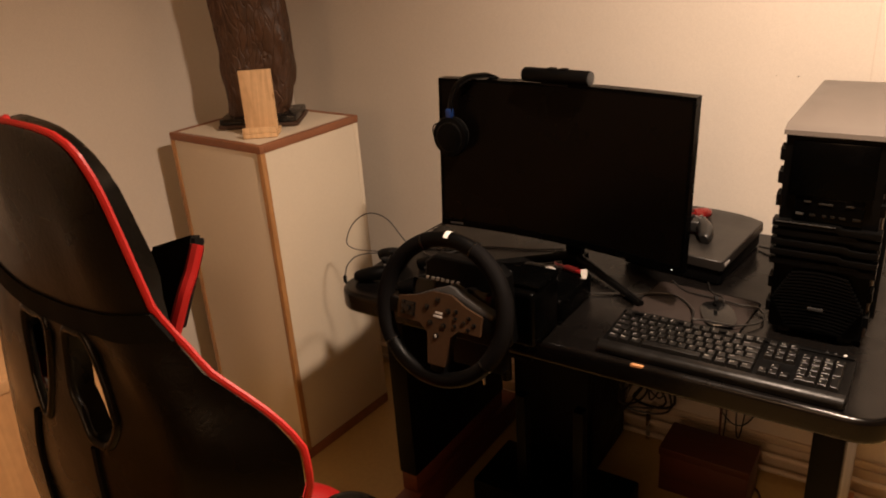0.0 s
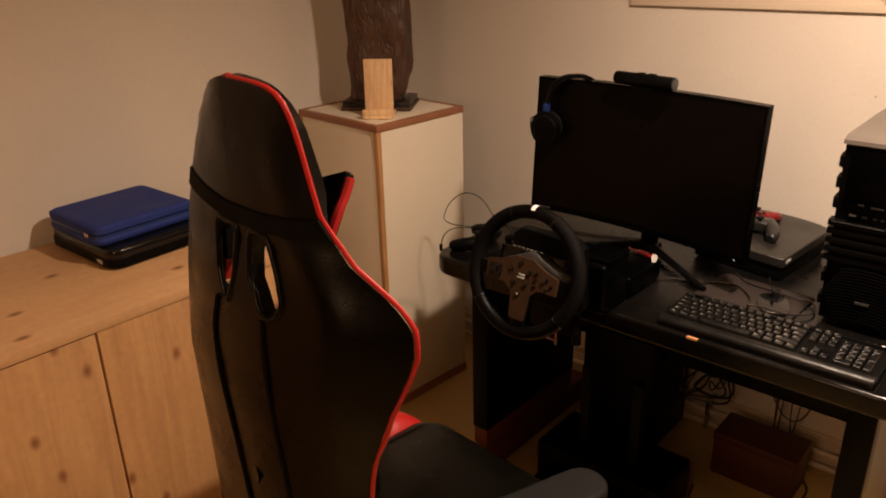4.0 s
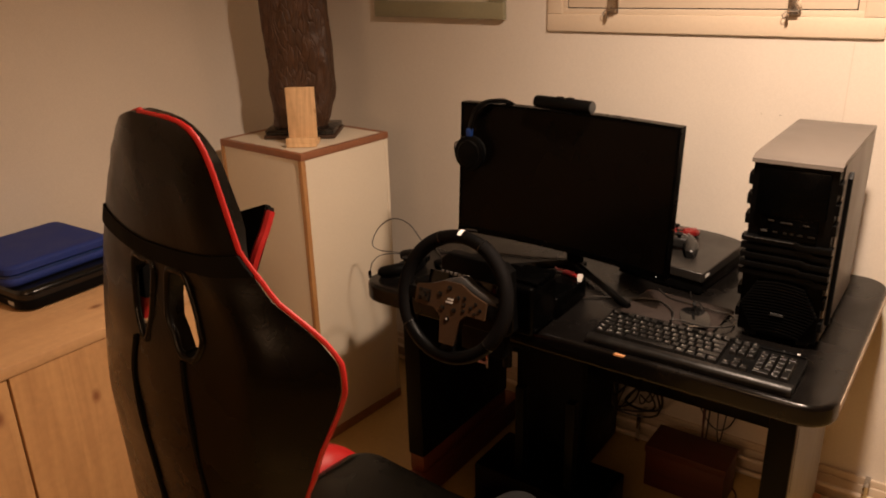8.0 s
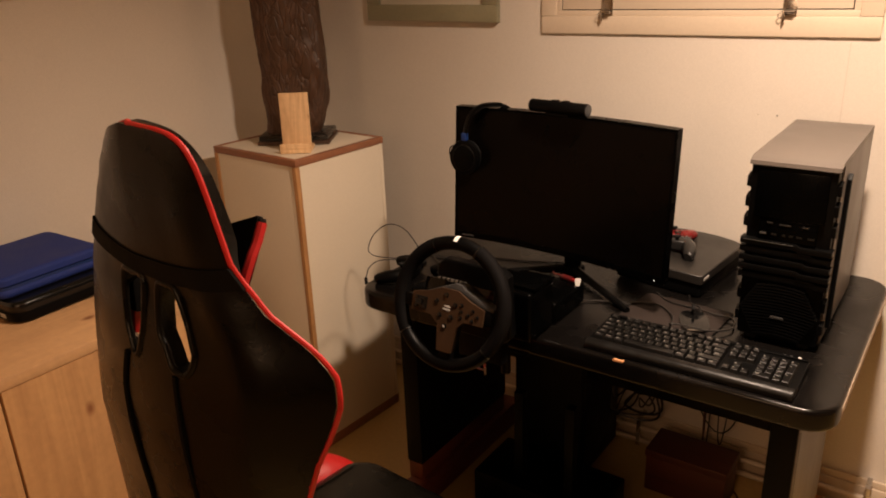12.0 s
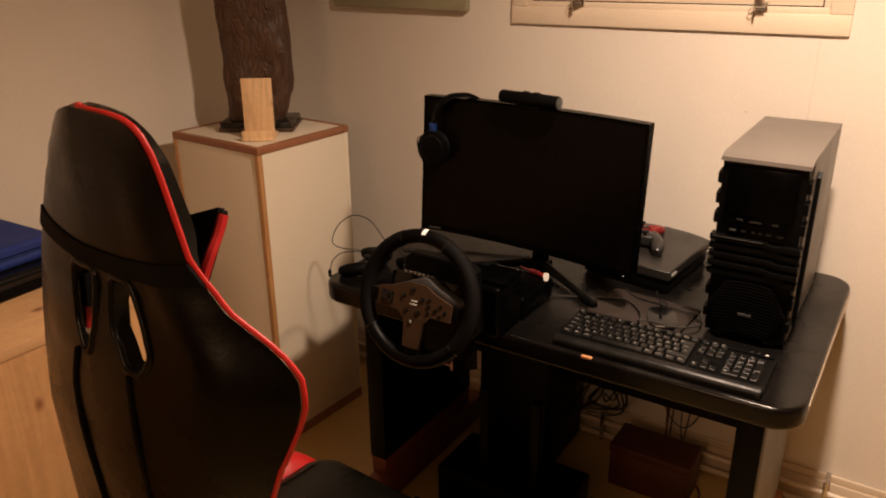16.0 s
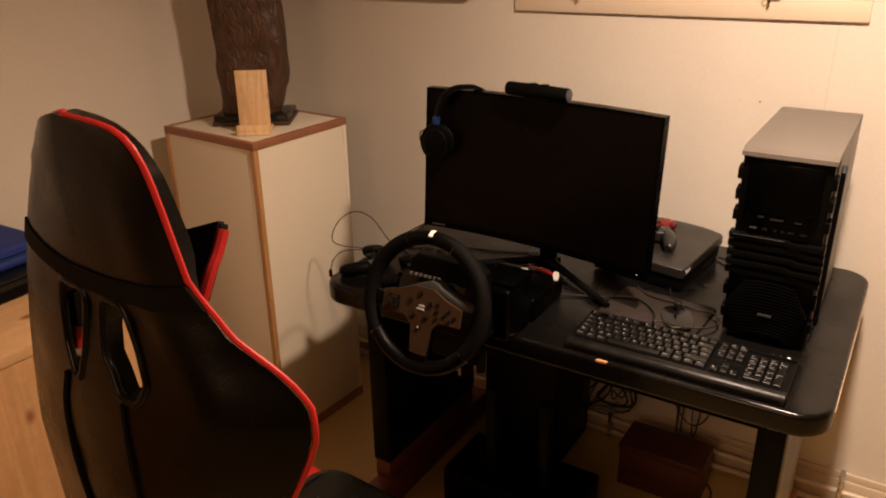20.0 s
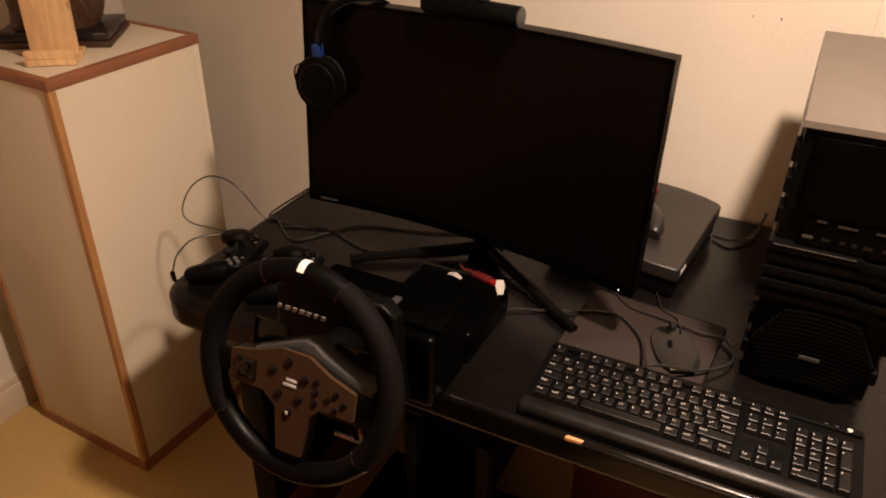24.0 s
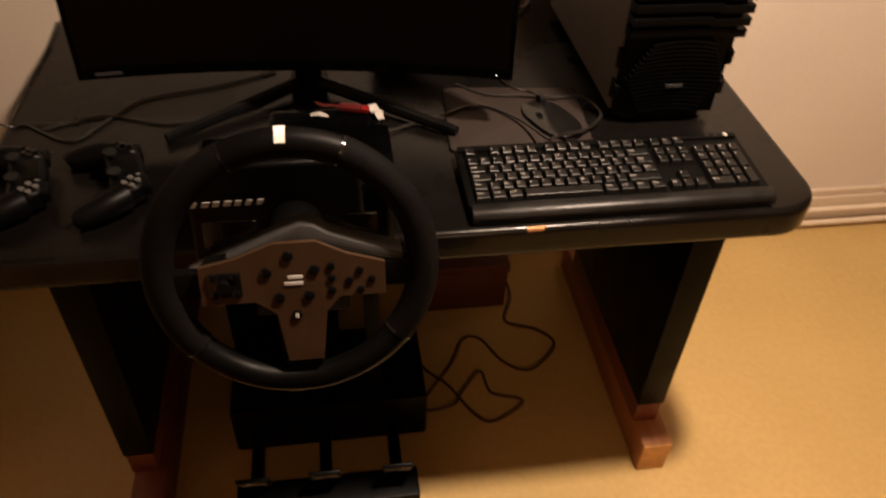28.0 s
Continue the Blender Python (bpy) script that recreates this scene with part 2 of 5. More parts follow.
LEGM = mat("grey_leg_laminate", (0.115, 0.095, 0.075), 0.45, vary=0.2, size=9, grain=150, bump=0.06, stretch=(1, 1, 0.3))
PAPERT = mat("tag_paper", (0.29, 0.27, 0.25), 0.6, vary=0.1, size=40, grain=200, bump=0.03)
BANDM = mat("pale_edge_band", (0.40, 0.31, 0.23), 0.4, vary=0.1, size=12, grain=200, bump=0.05)
PADM = mat("mauve_black_cloth", (0.020, 0.0145, 0.0125), 0.6, vary=0.25, size=9, grain=500, bump=0.2, spec=0.2)
CORDB = mat("brown_cable_sheath", (0.075, 0.026, 0.014), 0.45, vary=0.2, size=30, grain=300, bump=0.03)
CORD = mat("black_cable_sheath", (0.012, 0.011, 0.010), 0.35, vary=0.2, size=30, grain=300, bump=0.03)
MOUSEM = mat("dark_grey_plastic", (0.045, 0.042, 0.038), 0.34, vary=0.12, size=20, grain=300, bump=0.04)
KEYM = mat("keycap_plastic", (0.0045, 0.0042, 0.0038), 0.38, vary=0.15, size=30, grain=500, bump=0.08, spec=0.28)
GREYC = mat("grey_controller_plastic", (0.013, 0.0125, 0.012), 0.3, vary=0.12, size=20, grain=300, bump=0.03)
CONSM = mat("console_plastic", (0.014, 0.0125, 0.011), 0.36, vary=0.12, size=12, grain=350, bump=0.05)
SEAMM = mat("stained_paint", (0.60, 0.53, 0.45), 0.75, vary=0.06, size=5, grain=200, bump=0.1)
LETTER = mat("grey_lettering", (0.27, 0.26, 0.24), 0.6, vary=0.15, size=20, grain=150, bump=0.0)
BUTTON = mat("pale_button", (0.085, 0.082, 0.078), 0.3, vary=0.1, size=20, grain=200, bump=0.02)

# ---- mesh helpers ----


def box(x0, x1, y0, y1, z0, z1, bevel=0.003, seg=2):
    bm = bmesh.new()
    bmesh.ops.create_cube(bm, size=1)
    for v in bm.verts:
        v.co = ((x0 + x1) / 2 + v.co.x * (x1 - x0), (y0 + y1) / 2 + v.co.y * (y1 - y0), (z0 + z1) / 2 + v.co.z * (z1 - z0))
    if bevel:
        bmesh.ops.bevel(bm, geom=list(bm.edges), offset=min(bevel, 0.45 * min(abs(x1 - x0), abs(y1 - y0), abs(z1 - z0))), segments=seg, affect="EDGES", profile=0.6)
    return bm


def merge(*bms):
    out = bms[0]
    for other in bms[1:]:
        me = bpy.data.meshes.new("tmp")
        other.to_mesh(me)
        out.from_mesh(me)
        bpy.data.meshes.remove(me)
        other.free()
    return out


def turn(bm, m):
    bmesh.ops.transform(bm, matrix=m, verts=bm.verts)
    return bm


def part(name, bm, material, parent=None, label="", smooth=True, at=None):
    me = bpy.data.meshes.new(name)
    bmesh.ops.recalc_face_normals(bm, faces=bm.faces)
    bm.to_mesh(me)
    bm.free()
    me.materials.append(material)
    if smooth:
        me.shade_smooth()
        me.set_sharp_from_angle(angle=radians(38))
    ob = new(name, me)
    if parent:
        ob.parent = parent
    if at is not None:
        ob.matrix_basis = at
    if label:
        ob["label"] = label
    return ob


def thing(name, m, label, category, group="", kind=""):
    ob = new(name)
    ob.empty_display_size = 0.05
    ob.matrix_basis = m
    return tagged(ob, label, category, group, kind)


def prism(outline, z0, z1, bevel=0.0, seg=2, plane="xy"):
    """An outline in a plane, given depth; plane xz puts the depth along y, yz along x."""
    bm = bmesh.new()
    put = {"xy": lambda a, b, c: (a, b, c), "xz": lambda a, b, c: (a, c, b), "yz": lambda a, b, c: (c, a, b)}[plane]
    low = [bm.verts.new(put(a, b, z0)) for a, b in outline]
    high = [bm.verts.new(put(a, b, z1)) for a, b in outline]
    bm.faces.new(low[::-1])
    top = bm.faces.new(high)
    n = len(outline)
    for i in range(n):
        bm.faces.new((low[i], low[(i + 1) % n], high[(i + 1) % n], high[i]))
    bmesh.ops.recalc_face_normals(bm, faces=bm.faces)
    if bevel:
        rims = [e for e in bm.edges if len({v in high for v in e.verts}) == 1]
        bmesh.ops.bevel(bm, geom=rims, offset=bevel, segments=seg, affect="EDGES", profile=0.6)
    return bm


def rounded(x0, x1, y0, y1, r, n=6):
    out = []
    for cx, cy, a0 in ((x1 - r, y0 + r, -90), (x1 - r, y1 - r, 0), (x0 + r, y1 - r, 90), (x0 + r, y0 + r, 180)):
        for i in range(n + 1):
            a = radians(a0 + 90 * i / n)
            out.append((cx + r * math.cos(a), cy + r * math.sin(a)))
    return out


def spline(points, n=8, closed=False):
    """Catmull-Rom through the points."""
    p = [Vector(q) for q in points]
    out = []
    k = len(p)
    for i in range(k if closed else k - 1):
        if closed:
            a, b, c, d = p[(i - 1) % k], p[i], p[(i + 1) % k], p[(i + 2) % k]
        else:
            a, b, c, d = p[max(i - 1, 0)], p[i], p[i + 1], p[min(i + 2, k - 1)]
        for j in range(n):
            t = j / n
            out.append(0.5 * (2 * b + (c - a) * t + (2 * a - 5 * b + 4 * c - d) * t * t + (3 * b - a - 3 * c + d) * t**3))
    if not closed:
        out.append(p[-1])
    return out


def tube(points, r, sides=8, closed=False, taper=None):
    """A round bar along a line of points."""
    bm = bmesh.new()
    k = len(points)
    rings = []
    up = Vector((0, 0, 1))
    last = None
    for i, q in enumerate(points):
        a = points[(i - 1) % k] if closed else points[max(i - 1, 0)]
        b = points[(i + 1) % k] if closed else points[min(i + 1, k - 1)]
        d = (Vector(b) - Vector(a)).normalized()
        if last is None:
            last = d.cross(up) if abs(d.dot(up)) < 0.95 else d.cross(Vector((1, 0, 0)))
        last = (last - d * last.dot(d)).normalized()
        s = d.cross(last)
        rad = r * (taper(i / (k - 1)) if taper else 1)
        rings.append([bm.verts.new(Vector(q) + rad * (math.cos(2 * math.pi * j / sides) * last + math.sin(2 * math.pi * j / sides) * s)) for j in range(sides)])
    for i in range(k if closed else k - 1):
        A, B = rings[i], rings[(i + 1) % k]
        off = 0
        if closed and i == k - 1:
            off = min(range(sides), key=lambda o: (A[0].co - B[o].co).length)
        for j in range(sides):
            bm.faces.new((A[j], A[(j + 1) % sides], B[(j + 1 + off) % sides], B[(j + off) % sides]))
    if not closed:
        bm.faces.new(rings[0][::-1])
        bm.faces.new(rings[-1])
    return bm


def rod(a, b, r, sides=14, bevel=0.0):
    bm = tube([Vector(a), Vector(b)], r, sides)
    if bevel:
        ends = [e for e in bm.edges if any(len(f.verts) > 4 for f in e.link_faces)]
        bmesh.ops.bevel(bm, geom=ends, offset=bevel, segments=2, affect="EDGES", profile=0.6)
    return bm


def ball(c, r, sx=1, sy=1, sz=1, u=16, v=10):
    bm = bmesh.new()
    bmesh.ops.create_uvsphere(bm, u_segments=u, v_segments=v, radius=r)
    for w in bm.verts:
        w.co = (c[0] + w.co.x * sx, c[1] + w.co.y * sy, c[2] + w.co.z * sz)
    return bm


def lerp(x, table):
    xs, ys = [a for a, _ in table], [b for _, b in table]
    return float(np.interp(x, xs, ys))


# ---- room ----
XW, YN, XE, YS, ZC = -0.790, 0.825, 3.3, -3.7, 2.45
tagged(part("floor", box(XW - 0.1, XE + 0.1, YS - 0.1, YN + 0.1, -0.1, 0, 0), FLOORM), "pale yellowish vinyl floor, worn and plain", "floor", kind="structure")
tagged(part("wall_north", box(XW - 0.1, XE + 0.1, YN, YN + 0.1, 0, ZC, 0), WALL), "cream painted wall with faint stains", "wall", kind="structure")
tagged(part("wall_west", box(XW - 0.1, XW, YS, YN, 0, ZC, 0), WALL), "cream painted plain wall", "wall", kind="structure")
# East and south walls stay out of view; brown is assumed to limit bounce.
tagged(part("wall_east", box(XE, XE + 0.1, YS, YN, 0, ZC, 0), WALLB), "unseen wall, given brown panelling to cut bounced light", "wall", kind="structure")
tagged(part("wall_south", box(XW - 0.1, XE + 0.1, YS - 0.1, YS, 0, ZC, 0), WALLB), "unseen wall, given brown panelling to cut bounced light", "wall", kind="structure")
tagged(part("ceiling", box(XW - 0.1, XE + 0.1, YS - 0.1, YN + 0.1, ZC, ZC + 0.1, 0), CEIL), "plain white painted ceiling", "ceiling", kind="structure")


def skirting(name, along, a, b, wall, face):
    base = thing(name, pose(0, 0, 0), "cream painted wooden skirting board", "skirting board", kind="structure")
    for nm, z0, z1, d in (("board", 0.0, 0.085, 0.016), ("moulding", 0.085, 0.108, 0.010)):
        if along == "x":
            bm = box(a, b, min(wall, wall + face * d), max(wall, wall + face * d), z0, z1, 0.003)
        else:
            bm = box(min(wall, wall + face * d), max(wall, wall + face * d), a, b, z0, z1, 0.003)
        part(nm, bm, TRIMP, base)
    return base


skirting("baseboard_north", "x", XW + 0.016, XE, YN, -1)
skirting("baseboard_west", "y", YS, YN, XW, 1)

pipes = thing("heating_pipe", pose(0, YN - 0.05, 0), "two cream painted heating pipes along the skirting", "pipe", kind="structure")
for z in (0.022, 0.070):
    part("pipe", rod((XW + 0.02, 0, z), (XE - 0.02, 0, z), 0.0085, 12), PIPE, pipes)
for x in (-0.3, 0.6, 1.285, 2.2):
    part("bracket", merge(box(x - 0.007, x + 0.007, -0.013, -0.009, 0.008, 0.115, 0.002), box(x - 0.007, x + 0.007, -0.013, 0.05, 0.108, 0.113, 0.002)), CHROME, pipes, "bright metal pipe bracket")

# ---- wall pieces ----


def hatch(name, x0, x1, z0, z1, latches):
    """A boarded window: deep casing, inner sash and a flat panel held by metal latches."""
    h = thing(name, pose(x0, YN, z0) @ pose(0, 0, 0, 0, -0.4, 0) @ pose(-x0, 0, -z0), "cream painted window casing closed with a flat panel", "window", kind="structure")
    w = 0.052
    y0, y1 = -0.010, -0.0005
    for nm, a, b, c, d in (("bottom_rail", x0, x1, z0, z0 + w), ("top_rail", x0, x1, z1 - w, z1), ("side_rail", x0, x0 + w, z0 + w, z1 - w), ("side_rail", x1 - w, x1, z0 + w, z1 - w)):
        part(nm, box(a, b, y0, y1, c, d, 0.004), CREAM, h)
    q = 0.016
    a0, a1, c0, c1 = x0 + w, x1 - w, z0 + w, z1 - w
    for nm, a, b, c, d in (("inner_bead", a0, a1, c0, c0 + q), ("inner_bead", a0, a1, c1 - q, c1), ("inner_bead", a0, a0 + q, c0 + q, c1 - q), ("inner_bead", a1 - q, a1, c0 + q, c1 - q)):
        part(nm, box(a, b, -0.0065, y1, c, d, 0.0015), CREAM, h)
    part("panel", box(a0 + q + 0.003, a1 - q - 0.003, -0.005, y1, c0 + q + 0.003, c1 - q - 0.003, 0.001), CREAM, h, "flat cream panel")
    part("dark_gap", box(a0 + q, a1 - q, -0.0025, y1, c0 + q, c1 - q, 0), BLACKL, h)
    for x in latches:
        lt = part("latch", box(x - 0.017, x + 0.017, -0.014, -0.0102, c0 + 0.004, c0 + 0.050, 0.0015), CHROME, h, "small metal latch")
        part("hook", merge(rod((x - 0.010, -0.026, c0 + 0.012), (x + 0.014, -0.026, c0 + 0.012), 0.005, 10), box(x - 0.014, x - 0.009, -0.030, -0.021, c0 - 0.012, c0 + 0.020, 0.001)), CHROME, lt)
        part("wire", tube(spline([(x - 0.016, -0.024, c0 + 0.014), (x - 0.026, -0.026, c0 + 0.004), (x - 0.020, -0.027, c0 - 0.004), (x - 0.011, -0.025, c0 + 0.006)], 5), 0.0012, 6), CHROME, lt)
    return h


hatch("window_1", 0.189, 1.130, 1.350, 2.05, (0.409, 0.914))
hatch("window_2", 1.240, 2.10, 1.350, 2.05, ())

pic = tagged(thing("framed_picture", pose(-0.238, YN - 0.001, 1.381), "picture in a flat olive green frame on the wall", "picture"), group="")
for nm, a, b, c, d in (("frame_bar", -0.272, 0.272, 0, 0.055), ("frame_bar", -0.272, 0.272, 0.42, 0.475), ("frame_bar", -0.272, -0.217, 0.055, 0.42), ("frame_bar", 0.217, 0.272, 0.055, 0.42)):
    part(nm, box(a, b, -0.022, 0, c, d, 0.003), GREENF, pic)
part("picture_sheet", box(-0.217, 0.217, -0.010, -0.002, 0.055, 0.42, 0), PAPER, pic, "pale sheet inside the frame")

pic2 = thing("framed_picture", pose(XW + 0.001, -0.42, 1.52), "pale framed picture on the side wall", "picture")
for nm, a, b, c, d in (("frame_bar", -0.3, 0.3, 0, 0.02), ("frame_bar", -0.3, 0.3, 0.38, 0.40), ("frame_bar", -0.3, -0.28, 0.02, 0.38), ("frame_bar", 0.28, 0.3, 0.02, 0.38)):
    part(nm, box(0, 0.016, a, b, c, d, 0.002), CREAM, pic2)
part("picture_sheet", box(0.001, 0.008, -0.28, 0.28, 0.02, 0.38, 0), PAPER, pic2, "pale sheet inside the frame")

tagged(part("wall_seam", box(1.0635, 1.0662, YN - 0.0008, YN - 0.0002, 1.06, 1.345, 0), SEAMM), "faint vertical seam in the wall paint", "seam", kind="structure")

for x, metal in ((0.860, PAPER), (0.910, GREYP)):
    tagged(part("wall_nail", rod((x, YN + 0.004, 1.147), (x, YN - 0.002, 1.147), 0.0016, 8, 0.0004), metal), "tiny nail head sticking out of the wall", "nail", group="nails in the wall")

# ---- pedestal cabinet in the corner ----
CT = 1.028
cab = thing("pedestal_cabinet", pose(-0.294, 0.172, 0, 0, 0, -3.2), "tall white laminate pedestal with brown wooden edges", "cabinet")
W, D, e = 0.402, 0.390, 0.017
part("front_panel", box(-W + e, -e, 0.003, 0.018, 0.035, CT - 0.022, 0.0005), LAMW, cab)
part("side_panel", box(-0.018, -0.003, e, D - e, 0.035, CT - 0.022, 0.0005), LAMW, cab)
part("side_panel", box(-W + 0.003, -W + 0.018, e, D - e, 0.035, CT - 0.022, 0.0005), LAMW, cab)
part("back_panel", box(-W + e, -e, D - 0.018, D - 0.003, 0.035, CT - 0.022, 0.0005), LAMW, cab)
part("top_panel", box(-W + e, -e, e, D - e, CT - 0.020, CT - 0.0015, 0.0005), LAMW, cab)
for x0, x1 in ((-e, 0), (-W, -W + e)):
    part("corner_strip", box(x0, x1, 0, e, 0.035, CT - 0.022, 0.002), EDGEW, cab, "brown wooden corner strip")
    part("rear_corner", box(x0 + 0.002, x1 - 0.002, D - e, D - 0.002, 0.035, CT - 0.022, 0.002), LAMW, cab)
for x0, x1, y0, y1 in ((-W, 0, 0, e), (-W, 0, D - e, D), (-W, -W + e, e, D - e), (-e, 0, e, D - e)):
    part("top_edge", box(x0, x1, y0, y1, CT - 0.022, CT, 0.002), EDGED, cab, "reddish brown top edge")
    part("plinth_edge", box(x0, x1, y0, y1, 0, 0.035, 0.002), EDGED, cab, "dark red brown plinth strip")

# charred sculpture on its slab
scu = thing("wood_sculpture", pose(-0.502, 0.399, CT, 0, 0, 33), "dark charred weathered wood sculpture on a black slab", "sculpture")
part("plank", box(-0.118, 0.118, -0.086, 0.086, 0.0, 0.0125, 0.003), PLANKD, scu, "dark brown plank under the slab")
part("slab", box(-0.114, 0.114, -0.082, 0.082, 0.0127, 0.030, 0.005), BLACKL, scu, "black lacquered base slab")
bm = bmesh.new()
rings = []
for i in range(61):
    t = i / 60
    z = 0.024 + 0.70 * t
    left = lerp(z, [(0.024, -0.100), (0.06, -0.098), (0.18, -0.103), (0.3, -0.107), (0.44, -0.115), (0.72, -0.105)])
    right = lerp(z, [(0.024, 0.080), (0.05, 0.090), (0.12, 0.107), (0.19, 0.112), (0.30, 0.110), (0.44, 0.105), (0.72, 0.09)])
    ring = []
    for j in range(56):
        a = 2 * math.pi * j / 56
        ca, sa = math.cos(a), math.sin(a)
        x = (abs(ca) ** 0.55) * (1 if ca > 0 else -1)
        y = (abs(sa) ** 0.7) * (1 if sa > 0 else -1) * 0.052
        x = (left + right) / 2 + x * (right - left) / 2
        p = Vector((x, y, z))
        rough = noise.noise(p * 16) * 0.006 + noise.noise(Vector((x * 42, y * 42, z * 15))) * 0.0045 + noise.noise(p * 95) * 0.0016
        crack = -0.005 * max(0, 0.25 - abs(noise.noise(Vector((x * 26, y * 20, z * 9 + 3))))) / 0.25
        out = Vector((ca, sa * 1.6, 0)).normalized()
        ring.append(bm.verts.new(p + out * (rough + crack)))
    rings.append(ring)
for A, B in zip(rings, rings[1:]):
    for j in range(56):
        bm.faces.new((A[j], A[(j + 1) % 56], B[(j + 1) % 56], B[j]))
bm.faces.new(rings[0][::-1])
bm.faces.new(rings[-1])
part("carved_trunk", bm, CHAR, scu)

stand = thing("phone_stand", pose(-0.381, 0.271, CT, 0, 0, 36), "small light wooden phone stand with a front lip", "phone stand")
part("back_board", turn(box(-0.045, 0.045, 0, 0.013, 0.004, 0.180, 0.0015), pose(0, 0.004, 0, -3)), BLOCKW, stand)
part("foot_board", box(-0.047, 0.047, -0.035, 0.055, 0.0, 0.013, 0.0015), BLOCKW, stand)
part("lip", box(-0.047, 0.047, -0.036, -0.026, 0.013, 0.030, 0.0015), BLOCKW, stand)

# ---- pine sideboard on the west wall ----
SBX, SB0, SB1, SBT = -0.205, -2.30, -0.310, 0.790
sb = thing("pine_sideboard", pose(0, 0, 0), "knotty pine sideboard with plain framed doors", "sideboard")
part("top_board", box(XW + 0.018, SBX + 0.004, SB0 - 0.006, SB1 + 0.006, SBT - 0.028, SBT, 0.004), PINE_Y, sb)
part("end_panel", box(XW + 0.025, SBX - 0.002, SB1 - 0.022, SB1, 0.0, SBT - 0.028, 0.002), PINE, sb)
part("end_panel", box(XW + 0.025, SBX - 0.002, SB0, SB0 + 0.022, 0.0, SBT - 0.028, 0.002), PINE, sb)
part("back_panel", box(XW + 0.018, XW + 0.025, SB0, SB1, 0.02, SBT - 0.03, 0), PINE, sb)
part("plinth", box(XW + 0.03, SBX - 0.03, SB0 + 0.022, SB1 - 0.022, 0.0, 0.06, 0.002), PINE_Y, sb)
part("stile", box(SBX - 0.022, SBX, -0.803, SB1, 0.0, SBT - 0.028, 0.002), PINE, sb)
part("stile", box(SBX - 0.022, SBX, -1.83, -1.79, 0.0, SBT - 0.028, 0.002), PINE, sb)
part("stile", box(SBX - 0.022, SBX, SB0, SB0 + 0.05, 0.0, SBT - 0.028, 0.002), PINE, sb)
for a, b in ((-1.788, -1.290), (-1.286, -0.808), (-2.248, -1.832)):
    d = part("door", box(SBX - 0.024, SBX - 0.001, a, b, 0.065, SBT - 0.031, 0.003), PINE, sb)
    part("knob", ball((SBX + 0.012, a + 0.05 if a < -1.7 else b - 0.45, 0.45), 0.014, u=12, v=8), PINE_Y, d)

dev = thing("disc_player", pose(-0.594, -0.510, SBT, 0, 0, 2), "flat black disc player with rounded edges on the sideboard", "player")
bm = prism(rounded(-0.165, 0.165, -0.140, 0.140, 0.035), 0.004, 0.056, 0.016, 4)
part("shell", bm, GLOSS, dev)
part("rim", prism(rounded(-0.168, 0.168, -0.143, 0.143, 0.037), 0.006, 0.030, 0.003), PLAST, dev)
part("badge", box(0.095, 0.119, -0.1445, -0.1425, 0.012, 0.023, 0.001), PRINT, dev, "small pale badge")
for x in (-0.11, 0.11):
    for y in (-0.09, 0.09):
        part("rubber_foot", rod((x, y, 0), (x, y, 0.006), 0.010, 10), RUBBER, dev)

case = thing("zip_case", pose(-0.605, -0.512, SBT + 0.056, 0, 0, 2), "blue fabric zipped case lying on the player", "case")
part("lower_half", prism(rounded(-0.134, 0.134, -0.146, 0.146, 0.030), 0.0, 0.026, 0.014, 4), BLUE, case)
part("upper_half", prism(rounded(-0.134, 0.134, -0.146, 0.146, 0.030), 0.0275, 0.054, 0.020, 6), BLUE, case)
part("zip_tape", prism(rounded(-0.1315, 0.1315, -0.1435, 0.1435, 0.029), 0.023, 0.030, 0), BLUEP, case, "dark blue zip tape")
part("zip_pull", box(0.08, 0.096, -0.151, -0.1455, 0.024, 0.035, 0.001), CHROME, case)

# ---- desk ----
DT = 0.740
desk = thing("computer_desk", pose(0, 0, 0), "black laminate desk with rounded corners on panel legs", "desk")
part("desktop", prism(rounded(0.040, 1.246, 0.028, 0.800, 0.068, 8), DT - 0.050, DT, 0.0115, 4), DESKM, desk)
# The left foot's shade is painted in with darker wood than the right's.
for x0, bar, end, tone in ((0.110, REDWOOD, REDWOOD, "shade-darkened red-brown"), (1.116, FOOTB, FOOTW, "warm brown")):
    part("leg_panel", box(x0, x0 + 0.056, 0.130, 0.62, 0.146, DT - 0.0505, 0.004), PLAST, desk)
    f = part("foot", box(x0 + 0.006, x0 + 0.068, 0.075, 0.70, 0.0, 0.086, 0.004), bar, desk, tone + " wooden foot bar")
    part("foot_cap", box(x0 + 0.007, x0 + 0.067, 0.070, 0.0748, 0.001, 0.085, 0.002), end, f, "sawn end of the foot")
    part("foot_insert", box(x0 + 0.003, x0 + 0.053, 0.134, 0.616, 0.0862, 0.1458, 0.002), REDWOOD, f, "red-brown block under the leg")
part("cross_bar", box(0.168, 1.114, 0.585, 0.612, 0.32, 0.62, 0.003), DESKM, desk)
part("chip", prism([(0.796, 0.0292), (0.80, 0.0286), (0.820, 0.0292), (0.826, 0.036), (0.814, 0.041), (0.799, 0.037)], DT - 0.009, DT - 0.0006, 0.002), ORANGE, desk, "bare chipped spot on the front edge")
part("side_edging", box(1.2462, 1.2478, 0.100, 0.728, DT - 0.037, DT - 0.0135, 0.0006), BANDM, desk, "worn pale band on the side edge")
part("leg_side", box(1.1722, 1.1734, 0.135, 0.615, 0.149, DT - 0.052, 0.0004), LEGM, desk, "grey outer face of the leg, lighter than its front")
